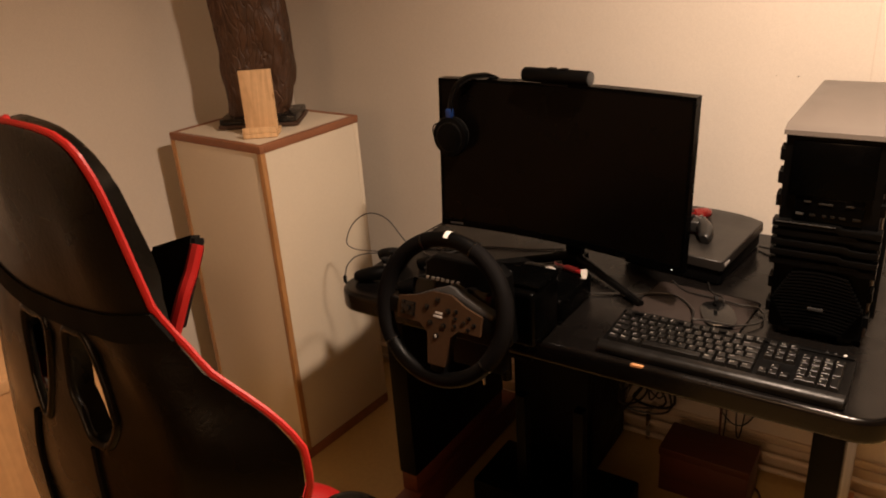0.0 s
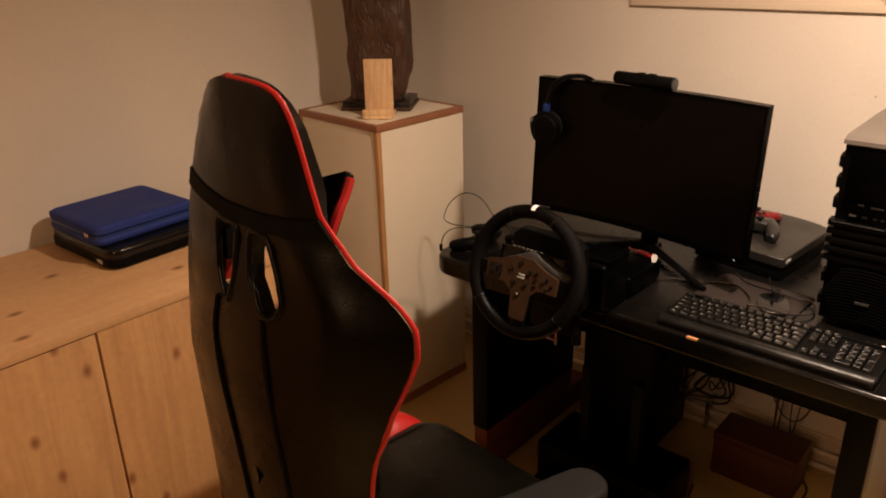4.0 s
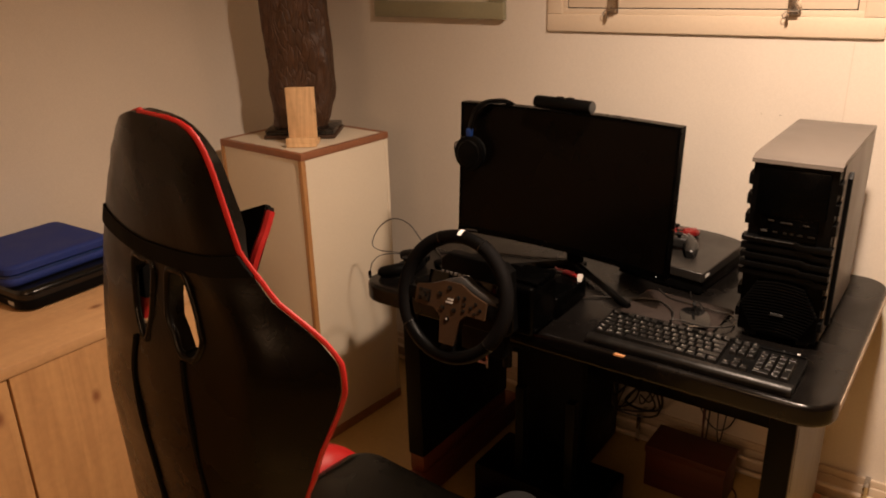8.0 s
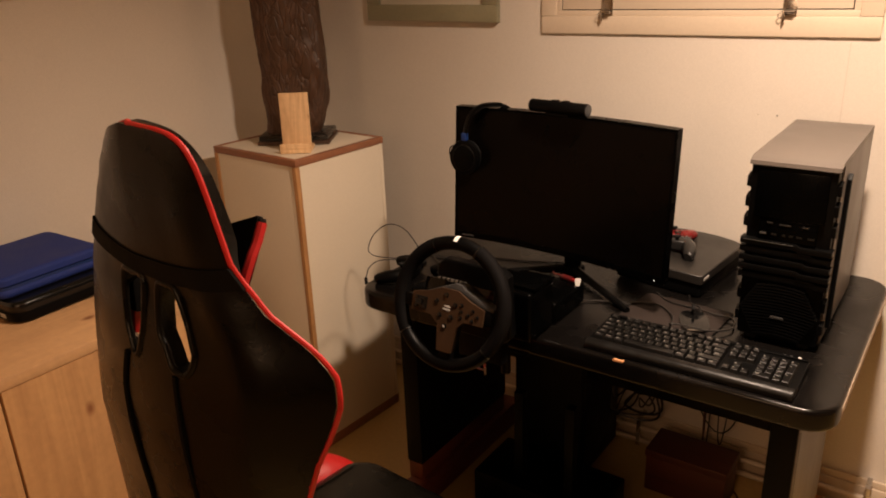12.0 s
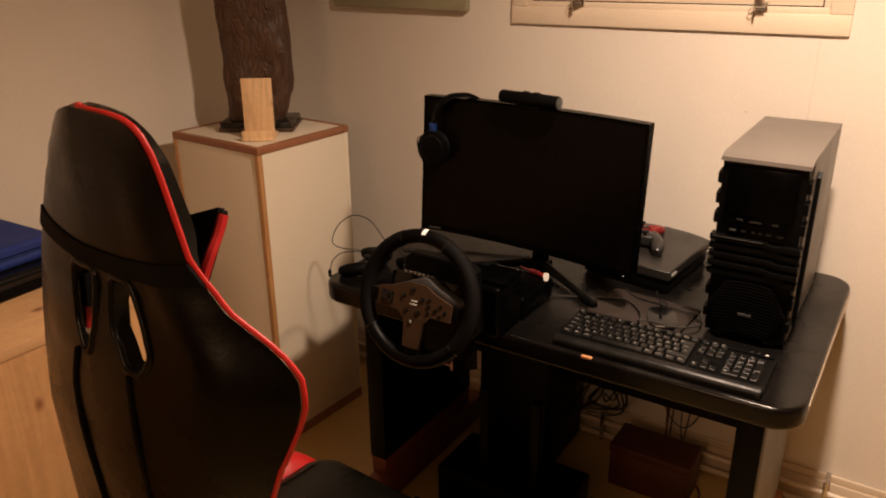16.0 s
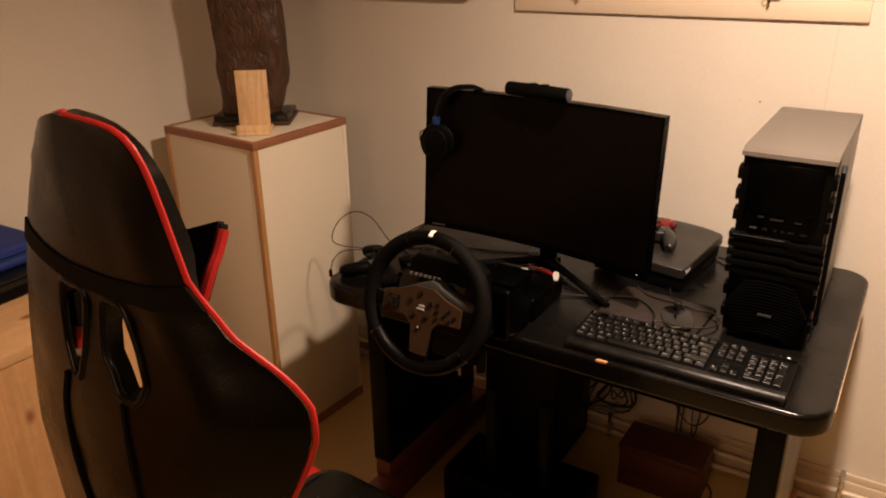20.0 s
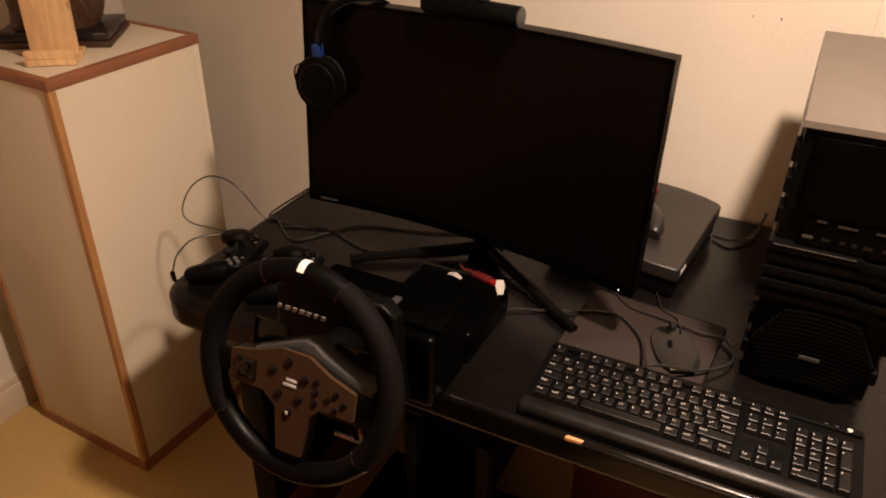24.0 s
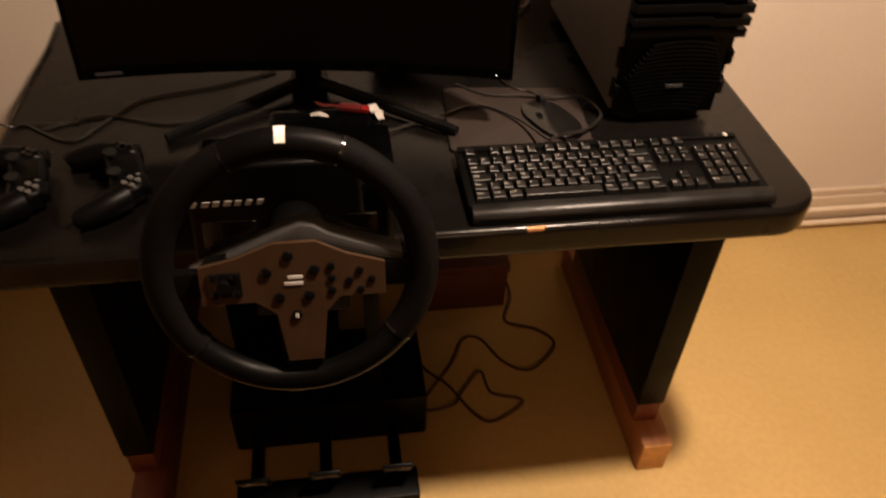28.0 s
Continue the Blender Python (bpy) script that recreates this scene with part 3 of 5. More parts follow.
part("leg_crack", box(1.1736, 1.1740, 0.154, 0.158, 0.44, 0.61, 0), RUBBER, desk, "dark crack in the leg laminate")

# ---- monitor ----
mon = thing("curved_monitor", pose(0.500, 0.318, DT, 0, 0, -4.6), "black curved computer monitor on splayed metal feet", "monitor")
MW, M0, M1, SAG, LEAN = 0.3195, 0.090, 0.460, 0.030, 0.062


def curved(x0, x1, y0, y1, z0, z1, n=24):
    bm = bmesh.new()
    cols = []
    for i in range(n + 1):
        x = x0 + (x1 - x0) * i / n
        b = SAG * (1 - (x / MW) ** 2)
        cols.append([bm.verts.new((x, b + y - LEAN * (M1 - z), z)) for y, z in ((y0, z0), (y1, z0), (y1, z1), (y0, z1))])
    for A, B in zip(cols, cols[1:]):
        for k in range(4):
            bm.faces.new((A[k], A[(k + 1) % 4], B[(k + 1) % 4], B[k]))
    bm.faces.new(cols[0][::-1])
    bm.faces.new(cols[-1])
    return bm


part("back_shell", curved(-MW, MW, 0.004, 0.026, M0, M1), MATTE, mon)
part("screen", curved(-MW + 0.007, MW - 0.007, 0.0, 0.004, M0 + 0.016, M1 - 0.007), SCREEN, mon, "dark switched-off screen")
part("bottom_bezel", curved(-MW, MW, -0.002, 0.0038, M0, M0 + 0.0155), MATTE, mon)
part("top_bezel", curved(-MW, MW, -0.001, 0.0038, M1 - 0.0065, M1), MATTE, mon)
for x0, x1 in ((-MW, -MW + 0.0065), (MW - 0.0065, MW)):
    part("side_bezel", curved(x0, x1, -0.001, 0.0038, M0 + 0.0158, M1 - 0.0068, 2), MATTE, mon)
led = bpy.data.materials.new("white_led")
led.use_nodes = True
led.node_tree.nodes["Principled BSDF"].inputs["Emission Color"].default_value = (1, 0.9, 0.75, 1)
led.node_tree.nodes["Principled BSDF"].inputs["Emission Strength"].default_value = 1.6
part("power_light", ball((MW - 0.024, 0.0035 - LEAN * (M1 - M0), M0 + 0.006), 0.0016, u=8, v=6), led, mon, "tiny white power light")
part("logo_bar", curved(-0.295, -0.258, -0.0024, -0.0018, M0 + 0.005, M0 + 0.010, 3), GREYP, mon)
part("rear_housing", box(-0.13, 0.13, 0.052, 0.085, 0.16, 0.38, 0.012), PLAST, mon)
part("column", merge(box(-0.022, 0.022, 0.088, 0.112, 0.018, 0.30, 0.006), box(-0.03, 0.03, 0.080, 0.118, 0.0, 0.030, 0.006)), PLAST, mon)
foot = Vector((0.0, 0.10, 0))
for tip in ((-0.204, -0.056), (0.238, -0.040)):
    bm = tube([Vector((foot.x, foot.y, 0.022)), Vector((tip[0] * 0.5, (foot.y + tip[1]) / 2, 0.016)), Vector((tip[0], tip[1], 0.009))], 0.011, 8, taper=lambda t: 1.1 - 0.35 * t)
    part("foot_bar", bm, PLAST, mon)

cam_bar = thing("camera_bar", pose(0.503, 0.328, DT + 0.4600, 0, 0, -7.0), "black cylindrical camera bar clipped on the monitor", "webcam")
part("barrel", rod((-0.083, 0, 0.021), (0.083, 0, 0.021), 0.0162, 24, 0.0025), PLAST, cam_bar)
part("end_cap", rod((0.0832, 0, 0.021), (0.0850, 0, 0.021), 0.0146, 24, 0.001), GREYP, cam_bar, "dull grey end cap")
part("end_cap", rod((-0.0850, 0, 0.021), (-0.0832, 0, 0.021), 0.0146, 24, 0.001), GREYP, cam_bar, "dull grey end cap")
part("clip_foot", merge(box(-0.035, 0.035, -0.012, 0.040, 0.001, 0.008, 0.003), box(-0.030, 0.030, 0.046, 0.058, -0.030, 0.006, 0.003), box(-0.030, 0.030, 0.030, 0.056, 0.001, 0.007, 0.002)), PLAST, cam_bar)
for x in (-0.013, 0.018):
    part("top_block", box(x - 0.009, x + 0.009, -0.008, 0.008, 0.0362, 0.0390, 0.0012), PLAST, cam_bar)

hp = thing("headphones", pose(0.262, 0.318, DT + 0.4600), "black headphones with blue accents hung over the monitor corner", "headphones")


def ribbon(line, width, thick, across):
    """A flat band of even width swept along a line."""
    bm = bmesh.new()
    across = Vector(across).normalized()
    rows_ = []
    for i, q in enumerate(line):
        d = (line[min(i + 1, len(line) - 1)] - line[max(i - 1, 0)]).normalized()
        side = (across - d * across.dot(d)).normalized()
        up = side.cross(d) * thick / 2
        rows_.append([bm.verts.new(q + side * s * width / 2 + up * k) for s, k in ((-1, -0.4), (-0.8, -1), (0.8, -1), (1, -0.4), (1, 0.4), (0.8, 1), (-0.8, 1), (-1, 0.4))])
    for A, B in zip(rows_, rows_[1:]):
        for k in range(8):
            bm.faces.new((A[k], A[(k + 1) % 8], B[(k + 1) % 8], B[k]))
    bm.faces.new(rows_[0][::-1])
    bm.faces.new(rows_[-1])
    return bm


band = spline([(-0.036, -0.004, -0.086), (-0.030, -0.005, -0.050), (-0.014, -0.004, -0.012), (0.010, 0.008, 0.0085), (0.030, 0.030, 0.012), (0.050, 0.060, 0.006), (0.064, 0.092, -0.022), (0.070, 0.106, -0.062), (0.072, 0.108, -0.086)], 7)
part("headband", ribbon(band, 0.024, 0.0055, (0.80, -0.58, 0)), PLAST, hp)
part("band_pad", ribbon([q + Vector((0, 0.0015, -0.0052)) for q in band[16:38]], 0.020, 0.0045, (0.80, -0.58, 0)), RUBBER, hp)
for c, a, s in (((-0.033, -0.006, -0.132), 8, 1), ((0.074, 0.110, -0.132), 32, -1)):
    m = pose(*c, 0, 0, a) @ Matrix.Diagonal((0.90, s, 1.0, 1))
    cup = part("ear_cup", turn(rod((0, -0.012, 0), (0, 0.008, 0), 0.049, 28, 0.007), m), PLAST, hp)
    part("cushion", turn(tube([Vector((0.036 * math.cos(q), 0.012, 0.036 * math.sin(q))) for q in np.linspace(0, 2 * math.pi, 24, endpoint=False)], 0.0105, 8, closed=True), m), RUBBER, cup)
    part("cap", turn(rod((0, -0.0155, 0), (0, -0.0122, 0), 0.034, 24, 0.002), m), PLAST, cup)
    part("cap_ring", turn(tube([Vector((0.036 * math.cos(q), -0.0125, 0.036 * math.sin(q))) for q in np.linspace(0, 2 * math.pi, 24, endpoint=False)], 0.0016, 6, closed=True), m), KEYM, cup)
    part("blue_yoke", turn(box(-0.009, 0.009, -0.010, 0.006, 0.046, 0.068, 0.004), m), BLUEP, cup, "blue plastic yoke")
part("cup_cable", tube(spline([(-0.062, -0.010, -0.100), (-0.078, -0.012, -0.108), (-0.081, -0.012, -0.128), (-0.072, -0.012, -0.148)], 6), 0.0016, 6), RUBBER, hp)

# ---- computer tower ----
tow = thing("computer_tower", pose(0.989, 0.245, DT, 0, 0, 0.2), "black and grey computer tower with a notched front", "computer tower")
TW, TD, TH = 0.175, 0.432, 0.430
part("case_body", box(0.004, TW - 0.004, 0.030, TD - 0.002, 0.014, TH - 0.0105, 0.002), PLAST, tow)
part("top_panel", prism([(0.0035, TH - 0.0165), (0.0065, TH - 0.0165), (0.0085, TH - 0.0102), (TD, TH - 0.0102), (TD, TH), (0.026, TH), (0.0045, TH - 0.0080)], 0, TW, 0.0012, plane="yz"), STEEL, tow, "plain grey top panel with a sloping lip")
part("side_panel", box(TW - 0.0038, TW, 0.045, TD, 0.018, TH - 0.011, 0.001), STEEL, tow, "grey steel side panel")
part("side_panel", box(0, 0.0038, 0.045, TD, 0.018, TH - 0.011, 0.001), STEEL, tow)
part("side_ridge", prism([(0.088, 0.040), (0.100, 0.040), (0.104, 0.36), (0.100, 0.392), (0.086, 0.380)], TW + 0.0002, TW + 0.010, 0.002, plane="yz"), PLAST, tow, "raised dark ridge on the side")


def front(z):
    return 0.030 - 0.022 * z / TH - 0.004


part("front_bezel", prism([(0.034, 0.014), (front(0) + 0.010, 0.014), (front(0.2) + 0.006, 0.2), (front(TH) + 0.005, TH - 0.0175), (0.034, TH - 0.0175)], 0.004, TW - 0.004, 0.003, plane="yz"), PLAST, tow)
for z in (0.058, 0.112, 0.285, 0.330, 0.375):
    for x in (-0.004, TW - 0.006):
        part("side_lug", prism([(front(z) + 0.026, z - 0.019), (front(z) + 0.006, z - 0.012), (front(z) + 0.004, z + 0.010), (front(z) + 0.026, z + 0.016)], x, x + 0.010, 0.002, plane="yz"), PLAST, tow)
for z, d, step in ((0.2440, 0.009, 0.112), (0.2250, 0.007, 0.140), (0.2045, 0.008, 0.128), (0.1840, 0.0085, 0.118), (0.1640, 0.006, 0.150)):
    bar = [(-0.004, z - 0.0068), (step - 0.006, z - 0.0068), (step, z - 0.0110), (TW + 0.004, z - 0.0110), (TW + 0.004, z + 0.0016), (step + 0.004, z + 0.0016), (step - 0.002, z + 0.0060), (-0.004, z + 0.0060)]
    part("vent_bar", prism(bar, front(z) - d, front(z) + 0.020, 0.0016, plane="xz"), PLAST, tow, "stepped horizontal bar")
# Grey strip paints the highlight along the top edge of the upper bar.
part("bar_highlight", box(0.002, 0.104, front(0.248) - 0.0102, front(0.248) - 0.0088, 0.2465, 0.2482, 0.0003), GREYP, tow, "thin pale strip drawn as the highlight on the upper bar")
part("bay_cover", box(0.018, TW - 0.018, front(0.35) - 0.002, front(0.35) + 0.008, 0.300, 0.404, 0.003), MATTE, tow)
part("port_strip", box(0.030, TW - 0.030, front(0.27) - 0.0029, front(0.27) + 0.006, 0.2515, 0.2985, 0.002), MATTE, tow)
for x, z, w in ((0.052, 0.2905, 0.012), (0.083, 0.2885, 0.024), (0.122, 0.2890, 0.013)):
    part("port_mark", box(x - w / 2, x + w / 2, front(z) - 0.0040, front(z) - 0.0028, z - 0.0017, z + 0.0017, 0.0004), GREYC, tow)
for x, w in ((0.040, 0.013), (0.062, 0.010), (0.082, 0.007), (0.096, 0.007), (0.112, 0.011), (0.135, 0.013)):
    part("port", box(x - w / 2, x + w / 2, front(0.265) - 0.0042, front(0.265) - 0.0027, 0.2630, 0.2675, 0.0004), GREYP if x < 0.045 else KEYM, tow)
for i in range(17):
    z = 0.024 + i * 0.0074
    half_w = 0.080 - 0.030 * abs(i - 8) / 8
    curve = [(TW / 2 + half_w * k / 5, z + 0.0065 * (1 - (k / 5) ** 2)) for k in range(-5, 6)]
    slat = [(x, q - 0.0021) for x, q in curve] + [(x, q + 0.0021) for x, q in reversed(curve)]
    part("grille_slat", prism(slat, front(z) - 0.0058, front(z) + 0.006, 0, plane="xz"), PLAST, tow, smooth=False)
part("grille_badge", box(TW / 2 - 0.014, TW / 2 + 0.014, front(0.072) - 0.0075, front(0.072) - 0.0050, 0.069, 0.075, 0.0006), GREYP, tow, "small grey badge")
for x in (0.02, TW - 0.045):
    for y in (0.04, TD - 0.06):
        part("rubber_foot", box(x, x + 0.025, y, y + 0.025, 0, 0.0138, 0.002), RUBBER, tow)

# ---- game console with two pads ----
con = thing("game_console", pose(0.749, 0.580, DT, 0, 0, -5.0), "slim black game console with a curved back edge", "game console")


def console_outline(inset):
    x, back = 0.125 - inset, [(0.125, 0.140), (0.118, 0.150), (0.090, 0.164), (0.050, 0.176), (0.0, 0.182), (-0.06, 0.182), (-0.125, 0.168)]
    return [(-x, -0.128 + inset), (x - 0.006, -0.143 + inset), (x, -0.137 + inset)] + [(q * x / 0.125, y - inset) for q, y in back]


part("top_shell", prism(console_outline(0.0), 0.038, 0.064, 0.0045, 4), CONSM, con, "satin dark grey top shell")
part("lower_shell", prism(console_outline(0.005), 0.004, 0.034, 0.003), PLAST, con)
part("middle_band", prism(console_outline(0.009), 0.0335, 0.0385, 0), PLAST, con)
part("disc_slot", box(-0.06, 0.06, -0.1295, -0.1235, 0.0200, 0.0225, 0.0003), RUBBER, con)
part("name_bar", box(0.1245, 0.1262, -0.128, -0.100, 0.048, 0.0555, 0.0004), PRINT, con, "pale bar in place of a printed name")
for x in (-0.08, 0.08):
    for y in (-0.11, 0.11):
        part("rubber_foot", rod((x, y, 0), (x, y, 0.0045), 0.008, 10), RUBBER, con)


def gamepad(name, m, shell, label, scale=1.0, top=PLAST):
    g = thing(name, m @ Matrix.Scale(scale, 4), label, "gamepad", group="game controllers")
    bm = prism([(-0.052, 0.030), (-0.030, 0.036), (0.030, 0.036), (0.052, 0.030), (0.062, 0.010), (0.050, -0.014), (0.020, -0.012), (-0.020, -0.012), (-0.050, -0.014), (-0.062, 0.010)], 0.010, 0.040, 0.009, 3)
    part("shell", bm, shell, g)
    for s in (-1, 1):
        part("grip", tube(spline([(s * 0.050, 0.006, 0.025), (s * 0.062, -0.020, 0.024), (s * 0.068, -0.050, 0.018), (s * 0.066, -0.062, 0.015)], 5), 0.0195, 12, taper=lambda t: 1.0 - 0.42 * t * t), shell, g)
        part("shoulder_button", box(s * 0.040 - 0.014, s * 0.040 + 0.014, 0.026, 0.040, 0.020, 0.036, 0.004), PLAST, g)
        part("thumb_stick", merge(rod((s * 0.024, -0.002, 0.036), (s * 0.024, -0.002, 0.048), 0.005, 10), rod((s * 0.024, -0.002, 0.047), (s * 0.024, -0.002, 0.052), 0.0095, 14, 0.001)), RUBBER, g)
    for dx, dy in ((0, 0.009), (0.009, 0), (0, -0.009), (-0.009, 0)):
        part("face_button", rod((0.043 + dx, 0.016 + dy, 0.039), (0.043 + dx, 0.016 + dy, 0.0435), 0.0042, 10, 0.001), BUTTON, g)
    part("touch_plate", prism(rounded(-0.022, 0.022, 0.008, 0.030, 0.004), 0.0395, 0.0412, 0.0005), top, g)
    part("direction_pad", merge(box(-0.055, -0.031, 0.012, 0.020, 0.038, 0.0425, 0.001), box(-0.047, -0.039, 0.004, 0.028, 0.038, 0.0425, 0.001)), GLOSS, g)
    for dx in (-0.028, 0.028):
        part("menu_button", box(dx - 0.002, dx + 0.002, 0.024, 0.030, 0.039, 0.0415, 0.0008), BUTTON, g)
    return g


gamepad("gamepad", pose(0.722, 0.566, DT + 0.0605, 0, 0, 6), GREYC, "dark grey game controller lying on the console")
gamepad("gamepad", pose(0.688, 0.655, DT + 0.0610, 0, 0, 172), REDPL, "red game controller lying on the console", 0.85)
gamepad("gamepad", pose(0.112, 0.174, DT - 0.0035, 0, 0, -77), PLAST, "black game controller lying on the desk corner")
gamepad("gamepad", pose(0.241, 0.174, DT - 0.0035, 0, 0, -74), PLAST, "black game controller lying beside the wheel")

# ---- mouse and pad ----
pad = thing("mouse_pad", pose(0.838, 0.300, DT + 0.0002, 0, 0, -4), "thin black mouse pad on the desk", "mouse pad")
part("cloth_top", prism(rounded(-0.113, 0.113, -0.093, 0.093, 0.011), 0.0012, 0.0030, 0.0006), PADM, pad)
part("rubber_base", prism(rounded(-0.114, 0.114, -0.094, 0.094, 0.0115), 0, 0.0010, 0), RUBBER, pad)
part("stitched_edge", tube([Vector((x, y, 0.0018)) for x, y in rounded(-0.114, 0.114, -0.094, 0.094, 0.0115)], 0.0014, 6, closed=True), STRAP, pad, "thin stitched edge")
mouse = thing("computer_mouse", pose(0.893, 0.284, DT + 0.0032, 0, 0, 24), "dark grey wired computer mouse on the pad", "mouse")
bm = ball((0, 0, 0.0), 1.0, 1, 1, 1, 24, 16)
bmesh.ops.bisect_plane(bm, geom=list(bm.verts) + list(bm.edges) + list(bm.faces), plane_co=(0, 0, 0.15), plane_no=(0, 0, -1), clear_outer=True)
bmesh.ops.holes_fill(bm, edges=[e for e in bm.edges if e.is_boundary])
for v in bm.verts:
    x, y, z = (math.copysign(abs(c) ** 0.74, c) for c in v.co)
    v.co = (x * 0.0360 * (1 - 0.12 * math.cos(y * 2.2)), y * 0.057, 0.003 + z * (0.034 - 0.007 * y))
part("skirt", prism([(math.copysign(abs(math.cos(a)) ** 0.74, math.cos(a)) * 0.0345, math.copysign(abs(math.sin(a)) ** 0.74, math.sin(a)) * 0.0580) for a in np.linspace(0, 2 * math.pi, 24, endpoint=False)], 0.0, 0.007, 0.002), GLOSS, mouse, "glossy black lower skirt")
# Bright strip stands in for the highlight low on the mouse's rear.
part("rear_glint", box(-0.020, 0.020, -0.0590, -0.0550, 0.0085, 0.0105, 0.0006), CHROME, mouse, "thin bright strip in place of the rear highlight")
part("scroll_wheel", rod((-0.0035, 0.034, 0.0235), (0.0035, 0.034, 0.0235), 0.0075, 14), RUBBER, mouse)

# ---- keyboard ----
kb = thing("keyboard", pose(0.7205, 0.0405, DT, 2.8, 0, 0.2), "full-size black keyboard with white lettering", "keyboard")
KW, KD = 0.445, 0.158
part("base_tray", prism(rounded(0, KW, 0.0, KD, 0.010), 0.002, 0.014, 0.003, 2), PLAST, kb)
part("front_lip", prism([(0.0, 0.003), (0.0, 0.012), (0.004, 0.018), (0.012, 0.0205), (0.022, 0.0200), (0.026, 0.0142), (0.026, 0.003)], 0.002, KW - 0.002, 0.002, plane="yz"), KEYM, kb, "smooth rounded front lip")
part("top_strip", box(0.003, KW - 0.003, KD - 0.014, KD - 0.002, 0.0135, 0.0175, 0.002), PLAST, kb)
for x in (0.395, 0.409, 0.423):
    part("status_light", box(x - 0.002, x + 0.002, KD - 0.0095, KD - 0.0065, 0.0172, 0.0180, 0.0003), GREYP, kb)
part("maker_mark", rod((KW - 0.020, KD - 0.008, 0.0172), (KW - 0.020, KD - 0.008, 0.0181), 0.0035, 12), PRINT, kb, "small pale round mark")
for x in (0.06, KW - 0.06):
    part("rear_leg", box(x - 0.015, x + 0.015, KD - 0.020, KD - 0.010, -0.0075, 0.003, 0.001), PLAST, kb)
U = 0.01855
X0 = 0.010
key_mesh = {}
legend = bmesh.new()
rows = [
    (0.0300, [1.25, 1.25, 1.25, 6.25, 1.25, 1.25, 1.25, 1.25]),
    (0.0486, [1.25] + [1] * 11 + [2.75]),
    (0.0671, [1.75] + [1] * 12 + [1.25]),
    (0.0857, [1.5] + [1] * 12 + [1.5]),
    (0.1042, [1] * 13 + [2]),
    (0.1270, [1, -1] + [1] * 4 + [-0.5] + [1] * 4 + [-0.5] + [1] * 4),
]
nav = [(0.0300, [1, 1, 1]), (0.0486, [-1, 1, -1]), (0.0857, [1, 1, 1]), (0.1042, [1, 1, 1]), (0.1270, [1, 1, 1])]
num = [(0.0300, [2, 1]), (0.0486, [1, 1, 1]), (0.0671, [1, 1, 1]), (0.0857, [1, 1, 1]), (0.1042, [1, 1, 1, 1])]
num_tall = [(0.0300, 3), (0.0671, 3)]


def keycap(w, d):
    if (w, d) not in key_mesh:
        bm = bmesh.new()
        a, b, h, t = w / 2 - 0.0006, d / 2 - 0.0006, 0.0085, 0.0022
        low = [bm.verts.new((x, y, 0)) for x, y in ((-a, -b), (a, -b), (a, b), (-a, b))]
        mid = [bm.verts.new((x, y, h)) for x, y in ((-a + t, -b + t, ), (a - t, -b + t), (a - t, b - 0.001), (-a + t, b - 0.001))]
        top = [bm.verts.new((x, y, h + 0.0006)) for x, y in ((-a + t + 0.001, -b + t + 0.001), (a - t - 0.001, -b + t + 0.001), (a - t - 0.001, b - 0.002), (-a + t + 0.001, b - 0.002))]
        for A, B in ((low, mid), (mid, top)):
            for i in range(4):
                bm.faces.new((A[i], A[(i + 1) % 4], B[(i + 1) % 4], B[i]))
        bm.faces.new(top)
        me = bpy.data.meshes.new("key")
        bm.to_mesh(me)
        bm.free()
        me.materials.append(KEYM)
        key_mesh[(w, d)] = me
    return key_mesh[(w, d)]


def key(x, y, w, d=U):
    ob = new("key", keycap(round(w, 5), round(d, 5)))
    ob.parent = kb
    ob.matrix_basis = pose(x + w / 2, y + d / 2, 0.0138)
    if w < 0.1:
        n = random.choice((1, 1, 1, 2)) if w < 0.020 else 3
        for i in range(n):
            ax = x + 0.0042 + i * 0.0033
            ay = y + d - 0.0082 + random.uniform(-0.0006, 0.0006)
            s = random.uniform(0.0016, 0.0022)
            vs = [legend.verts.new(c) for c in ((ax, ay, 0.0231), (ax + s, ay, 0.0231), (ax + s, ay + 0.0029, 0.0231), (ax, ay + 0.0029, 0.0231))]
            legend.faces.new(vs)


for start, table in ((X0, rows), (X0 + 15.35 * U, nav), (X0 + 18.7 * U, num)):
    for y, widths in table:
        x = start
        for w in widths:
            if w > 0:
                key(x, y, w * U)
            x += abs(w) * U
for y, col in num_tall:
    key(X0 + (18.7 + col) * U, y, U, 2 * U)
lg = part("key_lettering", legend, LETTER, kb, "small pale key legends", smooth=False)
lg["kind"] = "stuff"

# ---- steering wheel, its base and pedals ----
WC = (0.494, -0.155, 0.873)
base = thing("wheel_base", pose(0.490, 0.0, DT), "black plastic racing wheel base clamped on the desk", "wheel base")
part("motor_housing", box(-0.115, 0.122, -0.012, 0.105, 0.002, 0.125, 0.012, 3), MATTE, base)
part("front_fascia", turn(prism([(-0.120, 0.02), (-0.112, 0.165), (-0.09, 0.182), (0.060, 0.182), (0.080, 0.165), (0.088, 0.02), (0.07, 0.0), (-0.10, 0.0)], -0.040, -0.012, 0.006, 3, plane="xz"), pose(0, 0, 0)), PLAST, base)
part("top_cover", box(0.040, 0.124, 0.005, 0.100, 0.1245, 0.134, 0.004), MATTE, base)
part("rear_block", box(-0.040, 0.126, 0.1052, 0.268, 0.002, 0.058, 0.010, 3), MATTE, base)
part("cover_lip", box(0.030, 0.042, 0.020, 0.050, 0.124, 0.137, 0.002), GREYP, base)
